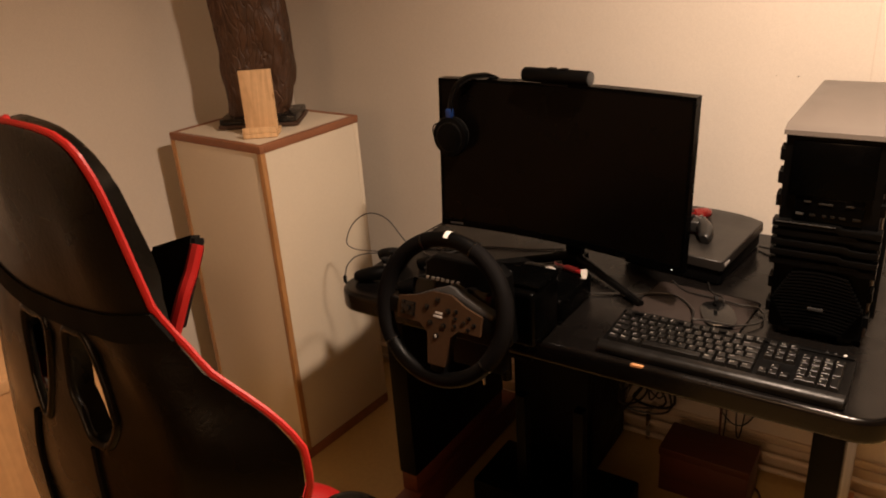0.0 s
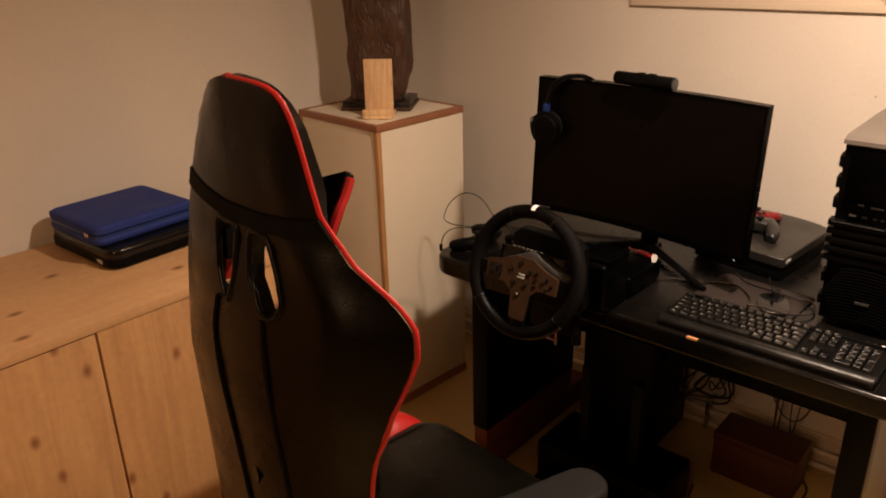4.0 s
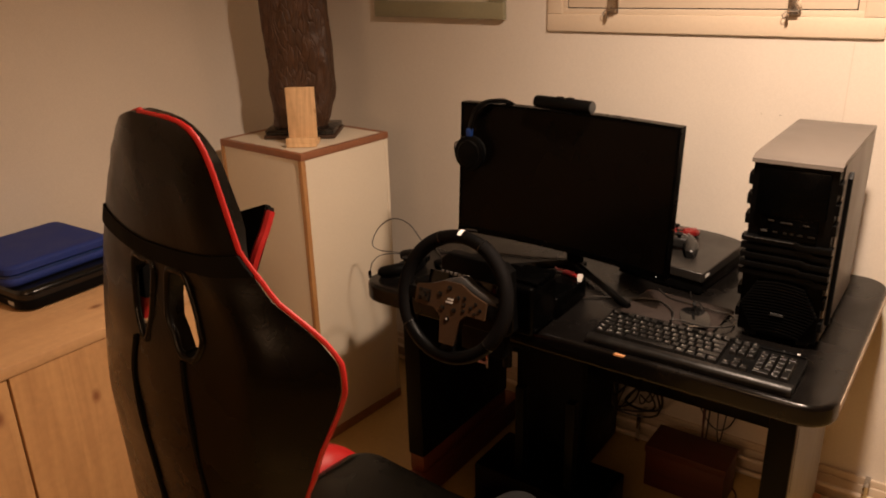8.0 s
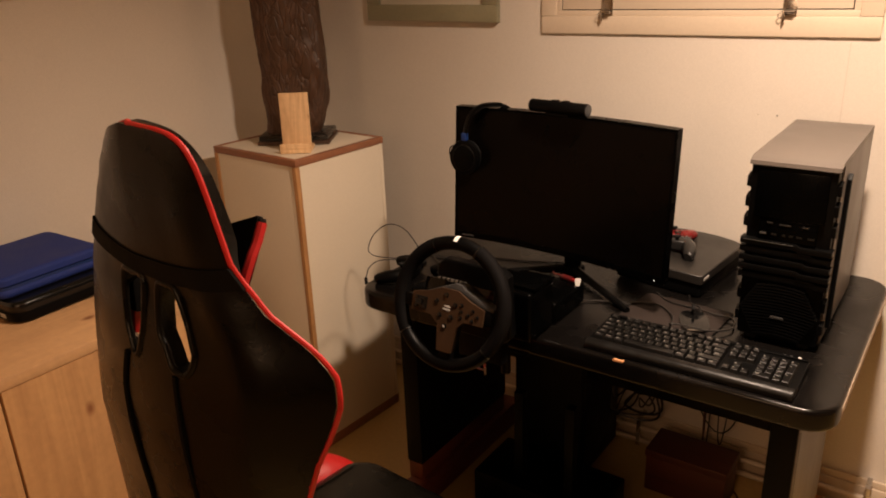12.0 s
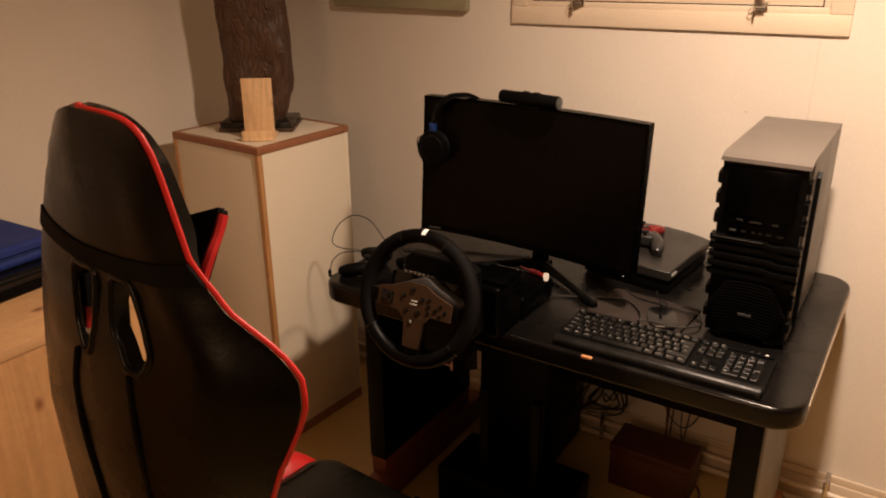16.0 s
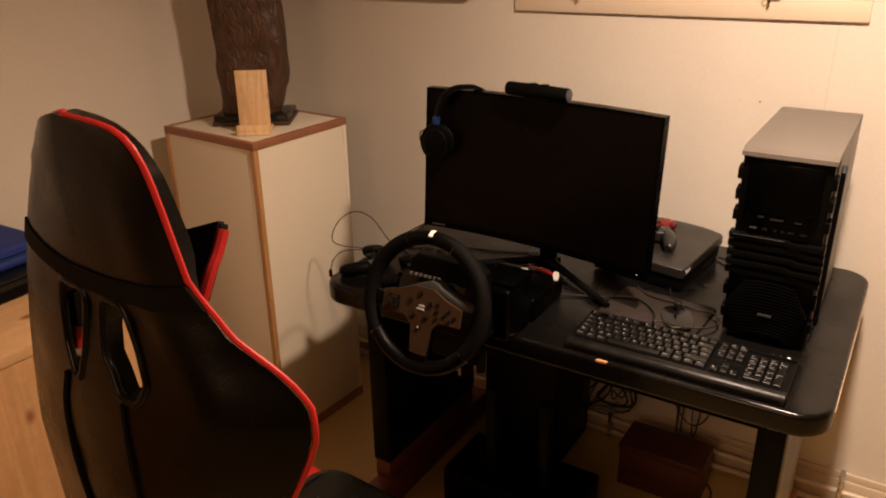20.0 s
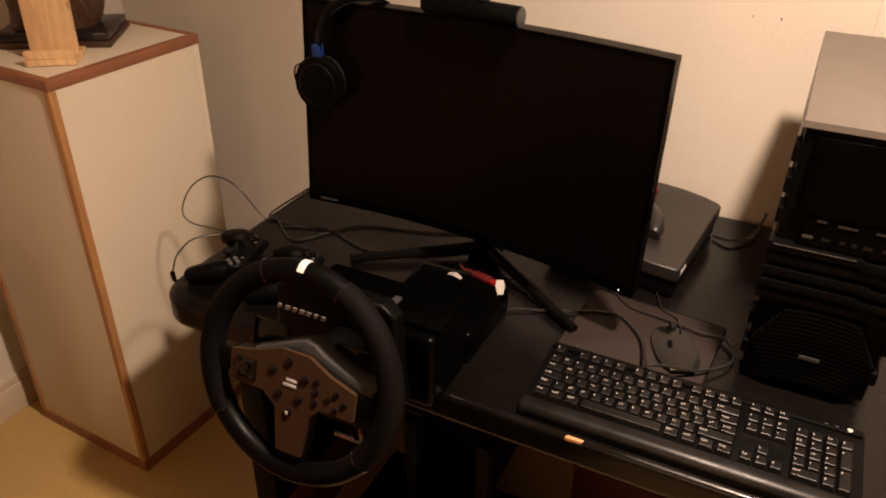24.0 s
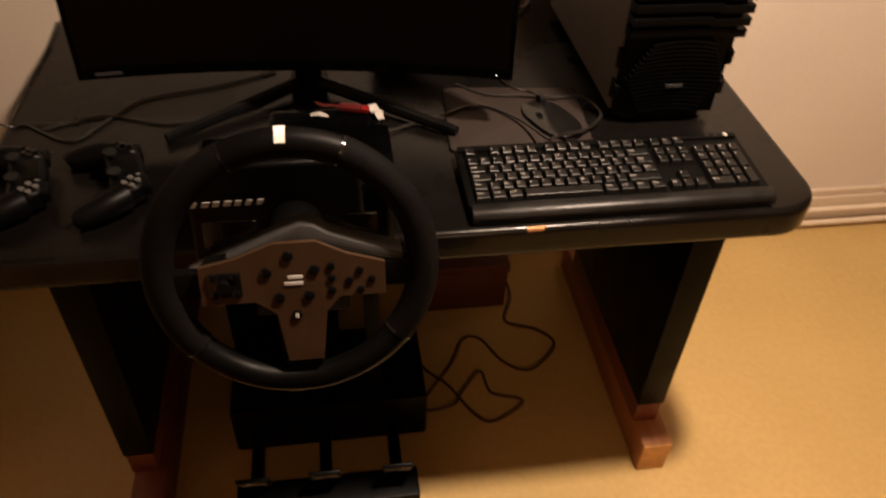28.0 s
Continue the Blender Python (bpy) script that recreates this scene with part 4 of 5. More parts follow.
for i, w in enumerate((0.010, 0.013, 0.012, 0.013, 0.011, 0.010, 0.011)):
    x = -0.112 + i * 0.0122
    part("name_bar", prism([(x, 0.1275), (x + w * 0.62, 0.1275), (x + w * 0.62 + 0.003, 0.1345), (x + 0.003, 0.1345)], -0.0412, -0.0398, 0, plane="xz"), LETTER, base, "dim bar in place of a maker's name")
part("clamp_screw", rod((0.02, 0.05, -0.13), (0.02, 0.05, -0.052), 0.012, 14), PLAST, base)
part("clamp_plate", box(-0.05, 0.09, 0.03, 0.09, -0.060, -0.0505, 0.002), PLAST, base)
part("clamp_lever", merge(box(-0.030, 0.018, -0.0425, -0.0375, -0.0845, -0.0800, 0.0006), box(0.0150, 0.0195, -0.0420, -0.0380, -0.0950, -0.0540, 0.0006)), CHROME, base, "thin bright metal clamp lever")
part("clamp_neck", box(-0.06, 0.06, -0.036, -0.004, -0.062, 0.004, 0.003), PLAST, base)

whl = thing("steering_wheel", pose(*WC, -16.9), "round black racing wheel with a brown-grey button plate", "steering wheel")
R, r = 0.134, 0.0165


def arc(a0, a1, n, rad=R, y=0.0):
    return [Vector((rad * math.sin(radians(a0 + (a1 - a0) * i / n)), y, rad * math.cos(radians(a0 + (a1 - a0) * i / n)))) for i in range(n + 1)]


part("rim_grip", tube(arc(24, 128, 30), r, 16), SUEDE, whl)
part("rim_grip", tube(arc(-24, -128, 30), r, 16), SUEDE, whl)
part("rim_top", tube(arc(-24, 24, 16), r * 0.93, 16), PLAST, whl)
part("rim_bottom", tube(arc(128, 232, 30), r * 0.93, 16), PLAST, whl)
bm = tube(arc(-2.1, 2.1, 4), r * 0.965, 24)
bmesh.ops.delete(bm, geom=[f for f in bm.faces if len(f.verts) > 4 or (f.calc_center_median() - Vector((0, 0, R))).normalized().dot(Vector((0, -0.5, 0.87))) < 0.74], context="FACES")
part("centre_mark", bm, WHITE, whl, "white centre mark on the rim")
for a in (24, -24, 128, -128):
    part("seam_ring", tube(arc(a - 0.7, a + 0.7, 2), r * 1.02, 16), GLOSS, whl)
plate = [(-0.093, 0.012), (-0.093, -0.030), (-0.040, -0.030), (-0.020, -0.046), (-0.013, -0.104), (0.024, -0.104), (0.031, -0.046), (0.046, -0.030), (0.093, -0.030), (0.093, 0.006), (0.055, 0.018), (0.024, 0.034), (-0.018, 0.034), (-0.055, 0.020)]
part("button_plate", prism(plate, -0.013, -0.007, 0.0, plane="xz"), PLATE, whl, "brown-grey metal button plate")
part("spoke_core", prism([(x * 0.97, z * 0.97) for x, z in plate], -0.007, 0.012, 0.0, plane="xz"), PLAST, whl)
part("upper_cover", prism([(-0.108, -0.002), (-0.086, 0.008), (-0.045, 0.026), (-0.013, 0.040), (0.010, 0.049), (0.024, 0.046), (0.038, 0.037), (0.062, 0.028), (0.095, 0.017), (0.112, 0.012), (0.112, 0.002), (0.056, 0.012), (0.018, 0.028), (-0.006, 0.028), (-0.040, 0.016), (-0.086, -0.002), (-0.108, -0.010)], -0.004, 0.030, 0.004, plane="xz"), GREYP, whl, "grey raised upper cover")
for s in (-1, 1):
    part("spoke_arm", box(s * 0.110 - 0.020, s * 0.110 + 0.020, -0.006, 0.010, -0.026, 0.004, 0.004), PLAST, whl)
part("spoke_arm", box(-0.012, 0.022, -0.006, 0.010, -0.126, -0.100, 0.004), PLAST, whl)
for x, z in ((-0.004, 0.020), (-0.027, 0.003), (0.021, 0.003), (-0.016, -0.026), (0.014, -0.026), (0.0, -0.048)):
    part("round_button", rod((x, -0.0152, z), (x, -0.012, z), 0.0056, 14, 0.001), GLOSS, whl)
part("button_star", box(-0.002, 0.002, -0.0160, -0.0150, -0.0505, -0.0455, 0.0003), PRINT, whl)
for x, z in ((0.038, 0.006), (0.038, -0.008), (0.038, -0.022), (0.067, -0.001), (0.056, -0.012), (0.079, -0.012), (0.067, -0.023)):
    part("small_button", rod((x, -0.0150, z), (x, -0.012, z), 0.0042, 12, 0.001), GLOSS, whl)
part("thumb_pad", merge(box(-0.085, -0.052, -0.0150, -0.012, -0.022, 0.006, 0.002), rod((-0.069, -0.020, -0.008), (-0.069, -0.014, -0.008), 0.006, 12)), GLOSS, whl)
for dx, dz in ((-0.011, 0.010), (0.011, 0.010), (-0.011, -0.010), (0.011, -0.010)):
    part("thumb_knob", rod((-0.069 + dx, -0.0165, -0.008 + dz), (-0.069 + dx, -0.0140, -0.008 + dz), 0.0045, 10, 0.001), GLOSS, whl)
for z in (-0.004, -0.011):
    part("logo_slash", box(-0.010 + (z > -0.006) * 0.004, 0.009, -0.0140, -0.0128, z - 0.002, z + 0.002, 0.0003), PRINT, whl, "pale slanted logo shape")
for s in (-1, 1):
    part("shift_paddle", merge(box(s * 0.062 - 0.028, s * 0.062 + 0.028, 0.026, 0.030, -0.035, 0.045, 0.004), box(s * 0.035 - 0.010, s * 0.035 + 0.010, 0.012, 0.028, -0.010, 0.010, 0.002)), GLOSS, whl)
part("hub_shaft", rod((0, 0.010, 0), (0, 0.118, 0), 0.030, 20, 0.003), PLAST, whl)

ped = thing("pedal_set", pose(0.49, 0.0, 0), "black three-pedal set on the floor under the desk", "pedals")
part("base_box", box(-0.195, 0.205, 0.215, 0.42, 0.0, 0.13, 0.008), PLAST, ped)
part("heel_plate", box(-0.185, 0.172, 0.045, 0.110, 0.0, 0.045, 0.004), PLAST, ped)
for x in (-0.145, -0.010, 0.130):
    part("pedal_arm", box(x - 0.012, x + 0.012, 0.105, 0.22, 0.030, 0.060, 0.004), PLAST, ped)
    f = part("pedal_face", turn(box(-0.030, 0.030, -0.004, 0.004, 0, 0.085, 0.003), pose(x, 0.100, 0.05, 25)), PLAST, ped)
    part("grip_bar", turn(merge(box(-0.024, 0.024, -0.0055, -0.004, 0.062, 0.068, 0.0005), box(-0.024, 0.024, -0.0055, -0.004, 0.040, 0.046, 0.0005)), pose(x, 0.100, 0.05, 25)), CHROME, f, "bright metal pedal grip")
for x in (-0.06, 0.10):
    part("support_post", box(x - 0.014, x + 0.014, 0.25, 0.28, 0.13, 0.42, 0.003), PLAST, ped)

# ---- small things by the monitor ----
TZ = DT + 0.0582
usb = thing("usb_stick", pose(0.576, 0.253, TZ, 0, 0, -14), "dull red memory stick lying on the wheel base", "usb stick")
part("stick_body", box(-0.024, 0.010, -0.008, 0.008, 0.0, 0.010, 0.004), REDCAP, usb)
part("stick_plug", box(0.0102, 0.022, -0.006, 0.006, 0.002, 0.008, 0.0005), REDPL, usb)
part("lanyard", tube(spline([(-0.022, 0.0, 0.004), (-0.034, 0.006, 0.003), (-0.048, 0.003, 0.003), (-0.060, 0.010, 0.003)], 5), 0.0022, 6), REDCAP, usb, "thin red cord")


def creased(widths, rises, length):
    """A strip of stiff paper with sharp folds."""
    bm = bmesh.new()
    rows_ = []
    for k, (w, z) in enumerate(zip(widths, rises)):
        y = length * k / (len(widths) - 1)
        rows_.append([bm.verts.new((x, y, z + dz)) for dz in (0, 0.0008) for x in (-w, w)])
    for A, B in zip(rows_, rows_[1:]):
        bm.faces.new((A[0], A[1], B[1], B[0]))
        bm.faces.new((A[2], B[2], B[3], A[3]))
        bm.faces.new((A[0], B[0], B[2], A[2]))
        bm.faces.new((A[1], A[3], B[3], B[1]))
    bm.faces.new((rows_[0][0], rows_[0][2], rows_[0][3], rows_[0][1]))
    bm.faces.new((rows_[-1][0], rows_[-1][1], rows_[-1][3], rows_[-1][2]))
    return bm


tagged(part("paper_tag", creased((0.005, 0.007, 0.008, 0.006), (0.0, 0.008, 0.003, 0.010), 0.028), PAPERT, smooth=False, at=pose(0.614, 0.228, TZ, 0, 0, 24)), "small creased white paper tag", "tag")
tagged(part("paper_scrap", creased((0.003, 0.006, 0.004), (0.0, 0.004, 0.001), 0.026), PAPERT, smooth=False, at=pose(0.537, 0.242, TZ, 0, 0, 80)), "tiny scrap of white paper", "paper scrap")

# ---- cables ----


def cable(pts, r, label, n=8, material=None, name="cable"):
    return tagged(part(name, tube(spline(pts, n), r, 7), material or CORD), label, "cable")


cable([(0.150, 0.345, DT + 0.003), (0.075, 0.345, DT + 0.004), (0.044, 0.335, DT + 0.011), (-0.006, 0.325, DT + 0.072), (-0.066, 0.320, DT + 0.082), (-0.122, 0.315, DT + 0.044), (-0.140, 0.300, DT - 0.006), (-0.092, 0.275, DT - 0.012), (0.000, 0.262, DT + 0.002), (0.045, 0.255, DT + 0.006), (0.12, 0.230, DT + 0.003)], 0.0016, "thin black cable looping past the desk edge")
usbc = cable([(0.09, 0.250, DT + 0.003), (0.029, 0.238, DT + 0.011), (-0.004, 0.190, DT + 0.018), (0.011, 0.130, DT + 0.021), (0.022, 0.105, DT + 0.010), (0.025, 0.097, DT + 0.000)], 0.0016, "thin black charging cable with a small plug")
part("plug", box(-0.004, 0.004, -0.003, 0.003, -0.020, 0.002, 0.001), PLAST, usbc, "small black plug", at=pose(0.0255, 0.096, DT + 0.002, 10, 8, 0))
cable([(0.045, 0.69, DT + 0.004), (0.050, 0.57, DT + 0.003), (0.045, 0.46, DT + 0.003), (0.045, 0.36, DT + 0.003), (0.075, 0.345, DT + 0.003), (0.148, 0.295, DT + 0.003), (0.192, 0.344, DT + 0.003), (0.229, 0.396, DT + 0.003), (0.275, 0.418, DT + 0.003), (0.36, 0.44, DT + 0.003), (0.45, 0.48, DT + 0.003)], 0.0022, "black cable lying across the desk")
cable([(0.10, 0.33, DT + 0.003), (0.19, 0.36, DT + 0.003), (0.29, 0.33, DT + 0.003), (0.40, 0.36, DT + 0.003), (0.48, 0.42, DT + 0.003)], 0.0022, "black cable lying across the desk")
cable([(0.893, 0.330, DT + 0.012), (0.878, 0.372, DT + 0.006), (0.849, 0.391, DT + 0.005), (0.822, 0.454, DT + 0.004), (0.778, 0.516, DT + 0.004)], 0.0018, "thin black mouse cable")
cable([(0.577, 0.247, DT + 0.004), (0.640, 0.280, DT + 0.005), (0.704, 0.306, DT + 0.005), (0.779, 0.336, DT + 0.007), (0.836, 0.287, DT + 0.010), (0.862, 0.205, DT + 0.026), (0.866, 0.190, DT + 0.034), (0.885, 0.202, DT + 0.032), (0.936, 0.238, DT + 0.014), (0.978, 0.290, DT + 0.008), (0.962, 0.345, DT + 0.008), (0.918, 0.344, DT + 0.010), (0.859, 0.359, DT + 0.007), (0.800, 0.370, DT + 0.005), (0.756, 0.41, DT + 0.004)], 0.0024, "black cable curling over the keyboard and pad")
cable([(0.885, 0.690, DT + 0.006), (0.92, 0.68, DT + 0.010), (0.955, 0.72, DT + 0.008), (0.965, 0.775, DT + 0.012), (0.970, 0.790, DT + 0.03)], 0.003, "black power cable behind the console")
cable([(0.815, 0.735, 0.40), (0.822, 0.735, 0.10), (0.830, 0.722, 0.012), (0.945, 0.690, 0.004), (0.962, 0.60, 0.004), (0.932, 0.514, 0.004), (1.000, 0.478, 0.004), (1.036, 0.434, 0.004), (1.010, 0.392, 0.004), (0.954, 0.355, 0.005), (0.900, 0.387, 0.004), (0.859, 0.462, 0.004), (0.817, 0.467, 0.004), (0.780, 0.401, 0.004), (0.691, 0.281, 0.004), (0.761, 0.276, 0.005), (0.793, 0.316, 0.004), (0.840, 0.360, 0.010), (0.856, 0.301, 0.004), (0.922, 0.270, 0.004), (0.848, 0.225, 0.004), (0.807, 0.244, 0.009), (0.760, 0.330, 0.008), (0.711, 0.391, 0.004), (0.690, 0.470, 0.004)], 0.0034, "dark brown cable in tangled loops on the floor", material=CORDB)
for i in range(7):
    x, y = random.uniform(0.56, 0.66), 0.700 + 0.006 * i
    loop = [(x, y, 0.66), (x + random.uniform(-0.03, 0.05), y, 0.46)]
    for k in range(4):
        loop.append((x + random.uniform(-0.06, 0.16), y + random.uniform(-0.02, 0.03), random.uniform(0.12, 0.36)))
    loop += [(x + random.uniform(0.0, 0.2), y, 0.40), (x + random.uniform(0.05, 0.2), y, 0.67)]
    cable(loop, random.choice((0.0026, 0.0034, 0.0042)), "black cable tangled behind the desk")
for x0, x1, z in ((0.70, 0.92, 0.16), (0.84, 0.82, 0.05), (0.80, 1.02, 0.22), (0.90, 0.86, 0.12)):
    cable([(x0, 0.742, 0.60), (x0 + 0.3 * (x1 - x0), 0.752, 0.30), (x0 + 0.7 * (x1 - x0), 0.750, z), (x1, 0.745, z + 0.10), (x1 + 0.01, 0.742, 0.62)], 0.0022, "thin black cable hanging behind the desk")
tagged(part("power_strip", box(0.62, 0.98, 0.724, 0.764, 0.40, 0.445, 0.006), PLAST), "black power strip hung behind the desk", "power strip")

# ---- under the desk ----
# Assumed black box, added to keep the area below the desk's left half dark.
filler = thing("dark_filler_box", pose(0.395, 0.640, 0), "plain black box added to fill the dark area under the desk", "speaker")
part("cabinet", box(-0.125, 0.125, -0.13, 0.13, 0.008, 0.42, 0.006), PLAST, filler)
part("box_front", box(-0.112, 0.112, -0.134, -0.1302, 0.03, 0.40, 0.003), RUBBER, filler)
for x in (-0.1, 0.1):
    for y in (-0.1, 0.1):
        part("rubber_foot", rod((x, y, 0), (x, y, 0.0085), 0.012, 10), RUBBER, filler)
# The box's shadow is put into its dark wood colour.
crate = thing("wooden_box", pose(0.820, 0.635, 0), "low red-brown wooden box on the floor, coloured dark for shadow", "box")
part("body", box(-0.120, 0.120, -0.065, 0.065, 0.0, 0.122, 0.003), CRATEM, crate)
part("lid", box(-0.123, 0.123, -0.068, 0.068, 0.1222, 0.146, 0.002), CRATEM, crate)

# ---- gaming chair ----
chair = thing("gaming_chair", pose(0.5227, -0.5768, -0.069, 0, 0, -4) @ Matrix.Scale(1.04, 4), "black gaming chair with red piping and bolsters", "chair")
FZ = 0.0664
WID = [(0.50, 0.262), (0.58, 0.246), (0.66, 0.216), (0.72, 0.193), (0.78, 0.182), (0.82, 0.182), (0.88, 0.193), (0.92, 0.206), (0.95, 0.222), (1.0, 0.241), (1.05, 0.256), (1.08, 0.263), (1.10, 0.263), (1.12, 0.258), (1.14, 0.247), (1.16, 0.229), (1.18, 0.210), (1.20, 0.193), (1.22, 0.181), (1.24, 0.168), (1.26, 0.159), (1.30, 0.149), (1.33, 0.142), (1.36, 0.134), (1.38, 0.129), (1.393, 0.122), (1.402, 0.112), (1.4085, 0.095), (1.411, 0.071), (1.412, 0.038), (1.4125, 0.012)]
EDGE = [(0.50, -0.215), (0.92, -0.229), (1.0, -0.227), (1.05, -0.208), (1.08, -0.200), (1.12, -0.197), (1.14, -0.203), (1.16, -0.212), (1.18, -0.224), (1.20, -0.236), (1.22, -0.241), (1.24, -0.248), (1.26, -0.254), (1.36, -0.261), (1.416, -0.270)]
MID = [(0.50, -0.265), (0.95, -0.295), (1.10, -0.290), (1.20, -0.276), (1.26, -0.279), (1.35, -0.280), (1.39, -0.276), (1.416, -0.272)]
THK = [(0.5, 0.09), (1.0, 0.075), (1.07, 0.060), (1.10, 0.022), (1.23, 0.022), (1.27, 0.046), (1.30, 0.050), (1.38, 0.042), (1.416, 0.026)]
# each slot: height, inner and outer edge
SLOT = [(1.106, 0.054, 0.078), (1.128, 0.042, 0.089), (1.145, 0.030, 0.086), (1.175, 0.028, 0.077), (1.212, 0.034, 0.062)]
SLOT_FAR = [(1.106, 0.030, 0.036), (1.128, 0.022, 0.046), (1.150, 0.016, 0.052), (1.212, 0.007, 0.050)]
zs = [0.50, 0.56, 0.62, 0.68, 0.74, 0.80, 0.86, 0.90, 0.94, 0.98, 1.02, 1.06, 1.085, 1.106, 1.117, 1.128, 1.145, 1.16, 1.175, 1.19, 1.20, 1.212, 1.225, 1.24, 1.26, 1.28, 1.30, 1.32, 1.34, 1.36, 1.375, 1.388, 1.396, 1.403, 1.408, 1.411, 1.4122]


WID_FAR = [(0.50, 0.262), (0.62, 0.252), (0.78, 0.245), (0.88, 0.245), (0.95, 0.243), (1.03, 0.228), (1.11, 0.209), (1.18, 0.187), (1.20, 0.181), (1.262, 0.168), (1.300, 0.160), (1.322, 0.152), (1.340, 0.142), (1.356, 0.128), (1.370, 0.111), (1.382, 0.092), (1.391, 0.073), (1.399, 0.053), (1.405, 0.034), (1.408, 0.022), (1.4125, 0.004)]
EDGE_FAR = [(0.50, -0.235), (0.95, -0.252), (1.20, -0.248), (1.26, -0.240), (1.32, -0.230), (1.36, -0.233), (1.384, -0.243), (1.398, -0.256), (1.408, -0.265), (1.416, -0.270)]


def half(z, s):
    """Half width on one side; the side by the sideboard is pressed a little out of true."""
    return lerp(z, WID if s > 0 else WID_FAR)


def edge_y(z, s):
    return lerp(z, EDGE if s > 0 else EDGE_FAR)


def back_xy(z, x):
    """Rear face of the backrest: it curves forward towards the bolsters."""
    s = min(1.0, abs(x) / half(z, x))
    puff = 0.0 if x < 0 or s < 0.5 else lerp(z, [(0.92, 0.0), (1.0, 0.012), (1.12, 0.018), (1.20, 0.012), (1.24, 0.003), (1.30, 0.006), (1.38, 0.0)]) * math.sin(math.pi * (s - 0.5) / 0.5)
    return lerp(z, MID) - puff + (edge_y(z, x) - 0.005 - lerp(z, MID)) * s ** (2.6 if x > 0 else lerp(z, [(1.20, 2.4), (1.28, 2.0), (1.34, 1.7)]))


def columns(z):
    zz = min(max(z, 1.106), 1.212)
    out = []
    for s in (-1, 1):
        a, b = (float(np.interp(zz, [q[0] for q in T], [q[c] for q in T])) for T in (SLOT if s > 0 else SLOT_FAR,) for c in (1, 2))
        w = half(z, s)
        k = min(1.0, w / 0.11)
        out.append([s * h for h in [a * k, (a + b) / 2 * k, b * k] + [b * k + (w - b * k) * t for t in (0.2, 0.4, 0.56, 0.68, 0.79, 0.88, 0.95, 1.0)]])
    return out[0][::-1] + [0.0] + out[1]


def shell():
    bm = bmesh.new()
    rear, fore = [], []
    for z in zs:
        xs = columns(z)
        w = lerp(z, WID)
        th = lerp(z, THK)
        rear.append([bm.verts.new((x, back_xy(z, x), z)) for x in xs])
        slim = lerp(z, [(1.20, 0.16), (1.27, 0.03), (1.36, 0.03), (1.413, 0.1)])
        # the far slot widens towards the front
        flare = {8: 0.050, 7: 0.034, 6: 0.014} if 1.10 < z < 1.20 else {}
        fore.append([bm.verts.new((x * (1 - slim * (abs(x) / w) ** 6) - flare.get(c, 0.0), back_xy(z, x) + th * (1 - 0.45 * (abs(x) / w) ** 4), z)) for c, x in enumerate(xs)])
    n, m = len(zs), len(rear[0])
    mid = m // 2

    def hole(i, j):
        return 0 <= i < n - 1 and zs[i] >= 1.105 and zs[i + 1] <= 1.213 and (j in (mid + 1, mid + 2) or j in (mid - 2, mid - 3))

    for i in range(n - 1):
        for j in range(m - 1):
            if hole(i, j):
                continue
            bm.faces.new((rear[i][j], rear[i][j + 1], rear[i + 1][j + 1], rear[i + 1][j]))
            bm.faces.new((fore[i][j], fore[i + 1][j], fore[i + 1][j + 1], fore[i][j + 1]))
            for di, dj, p, q in ((0, -1, (i, j), (i + 1, j)), (0, 1, (i, j + 1), (i + 1, j + 1)), (-1, 0, (i, j), (i, j + 1)), (1, 0, (i + 1, j), (i + 1, j + 1))):
                ii, jj = i + di, j + dj
                if ii < 0 or jj < 0 or ii >= n - 1 or jj >= m - 1 or hole(ii, jj):
                    bm.faces.new((rear[p[0]][p[1]], rear[q[0]][q[1]], fore[q[0]][q[1]], fore[p[0]][p[1]]))
    return bm


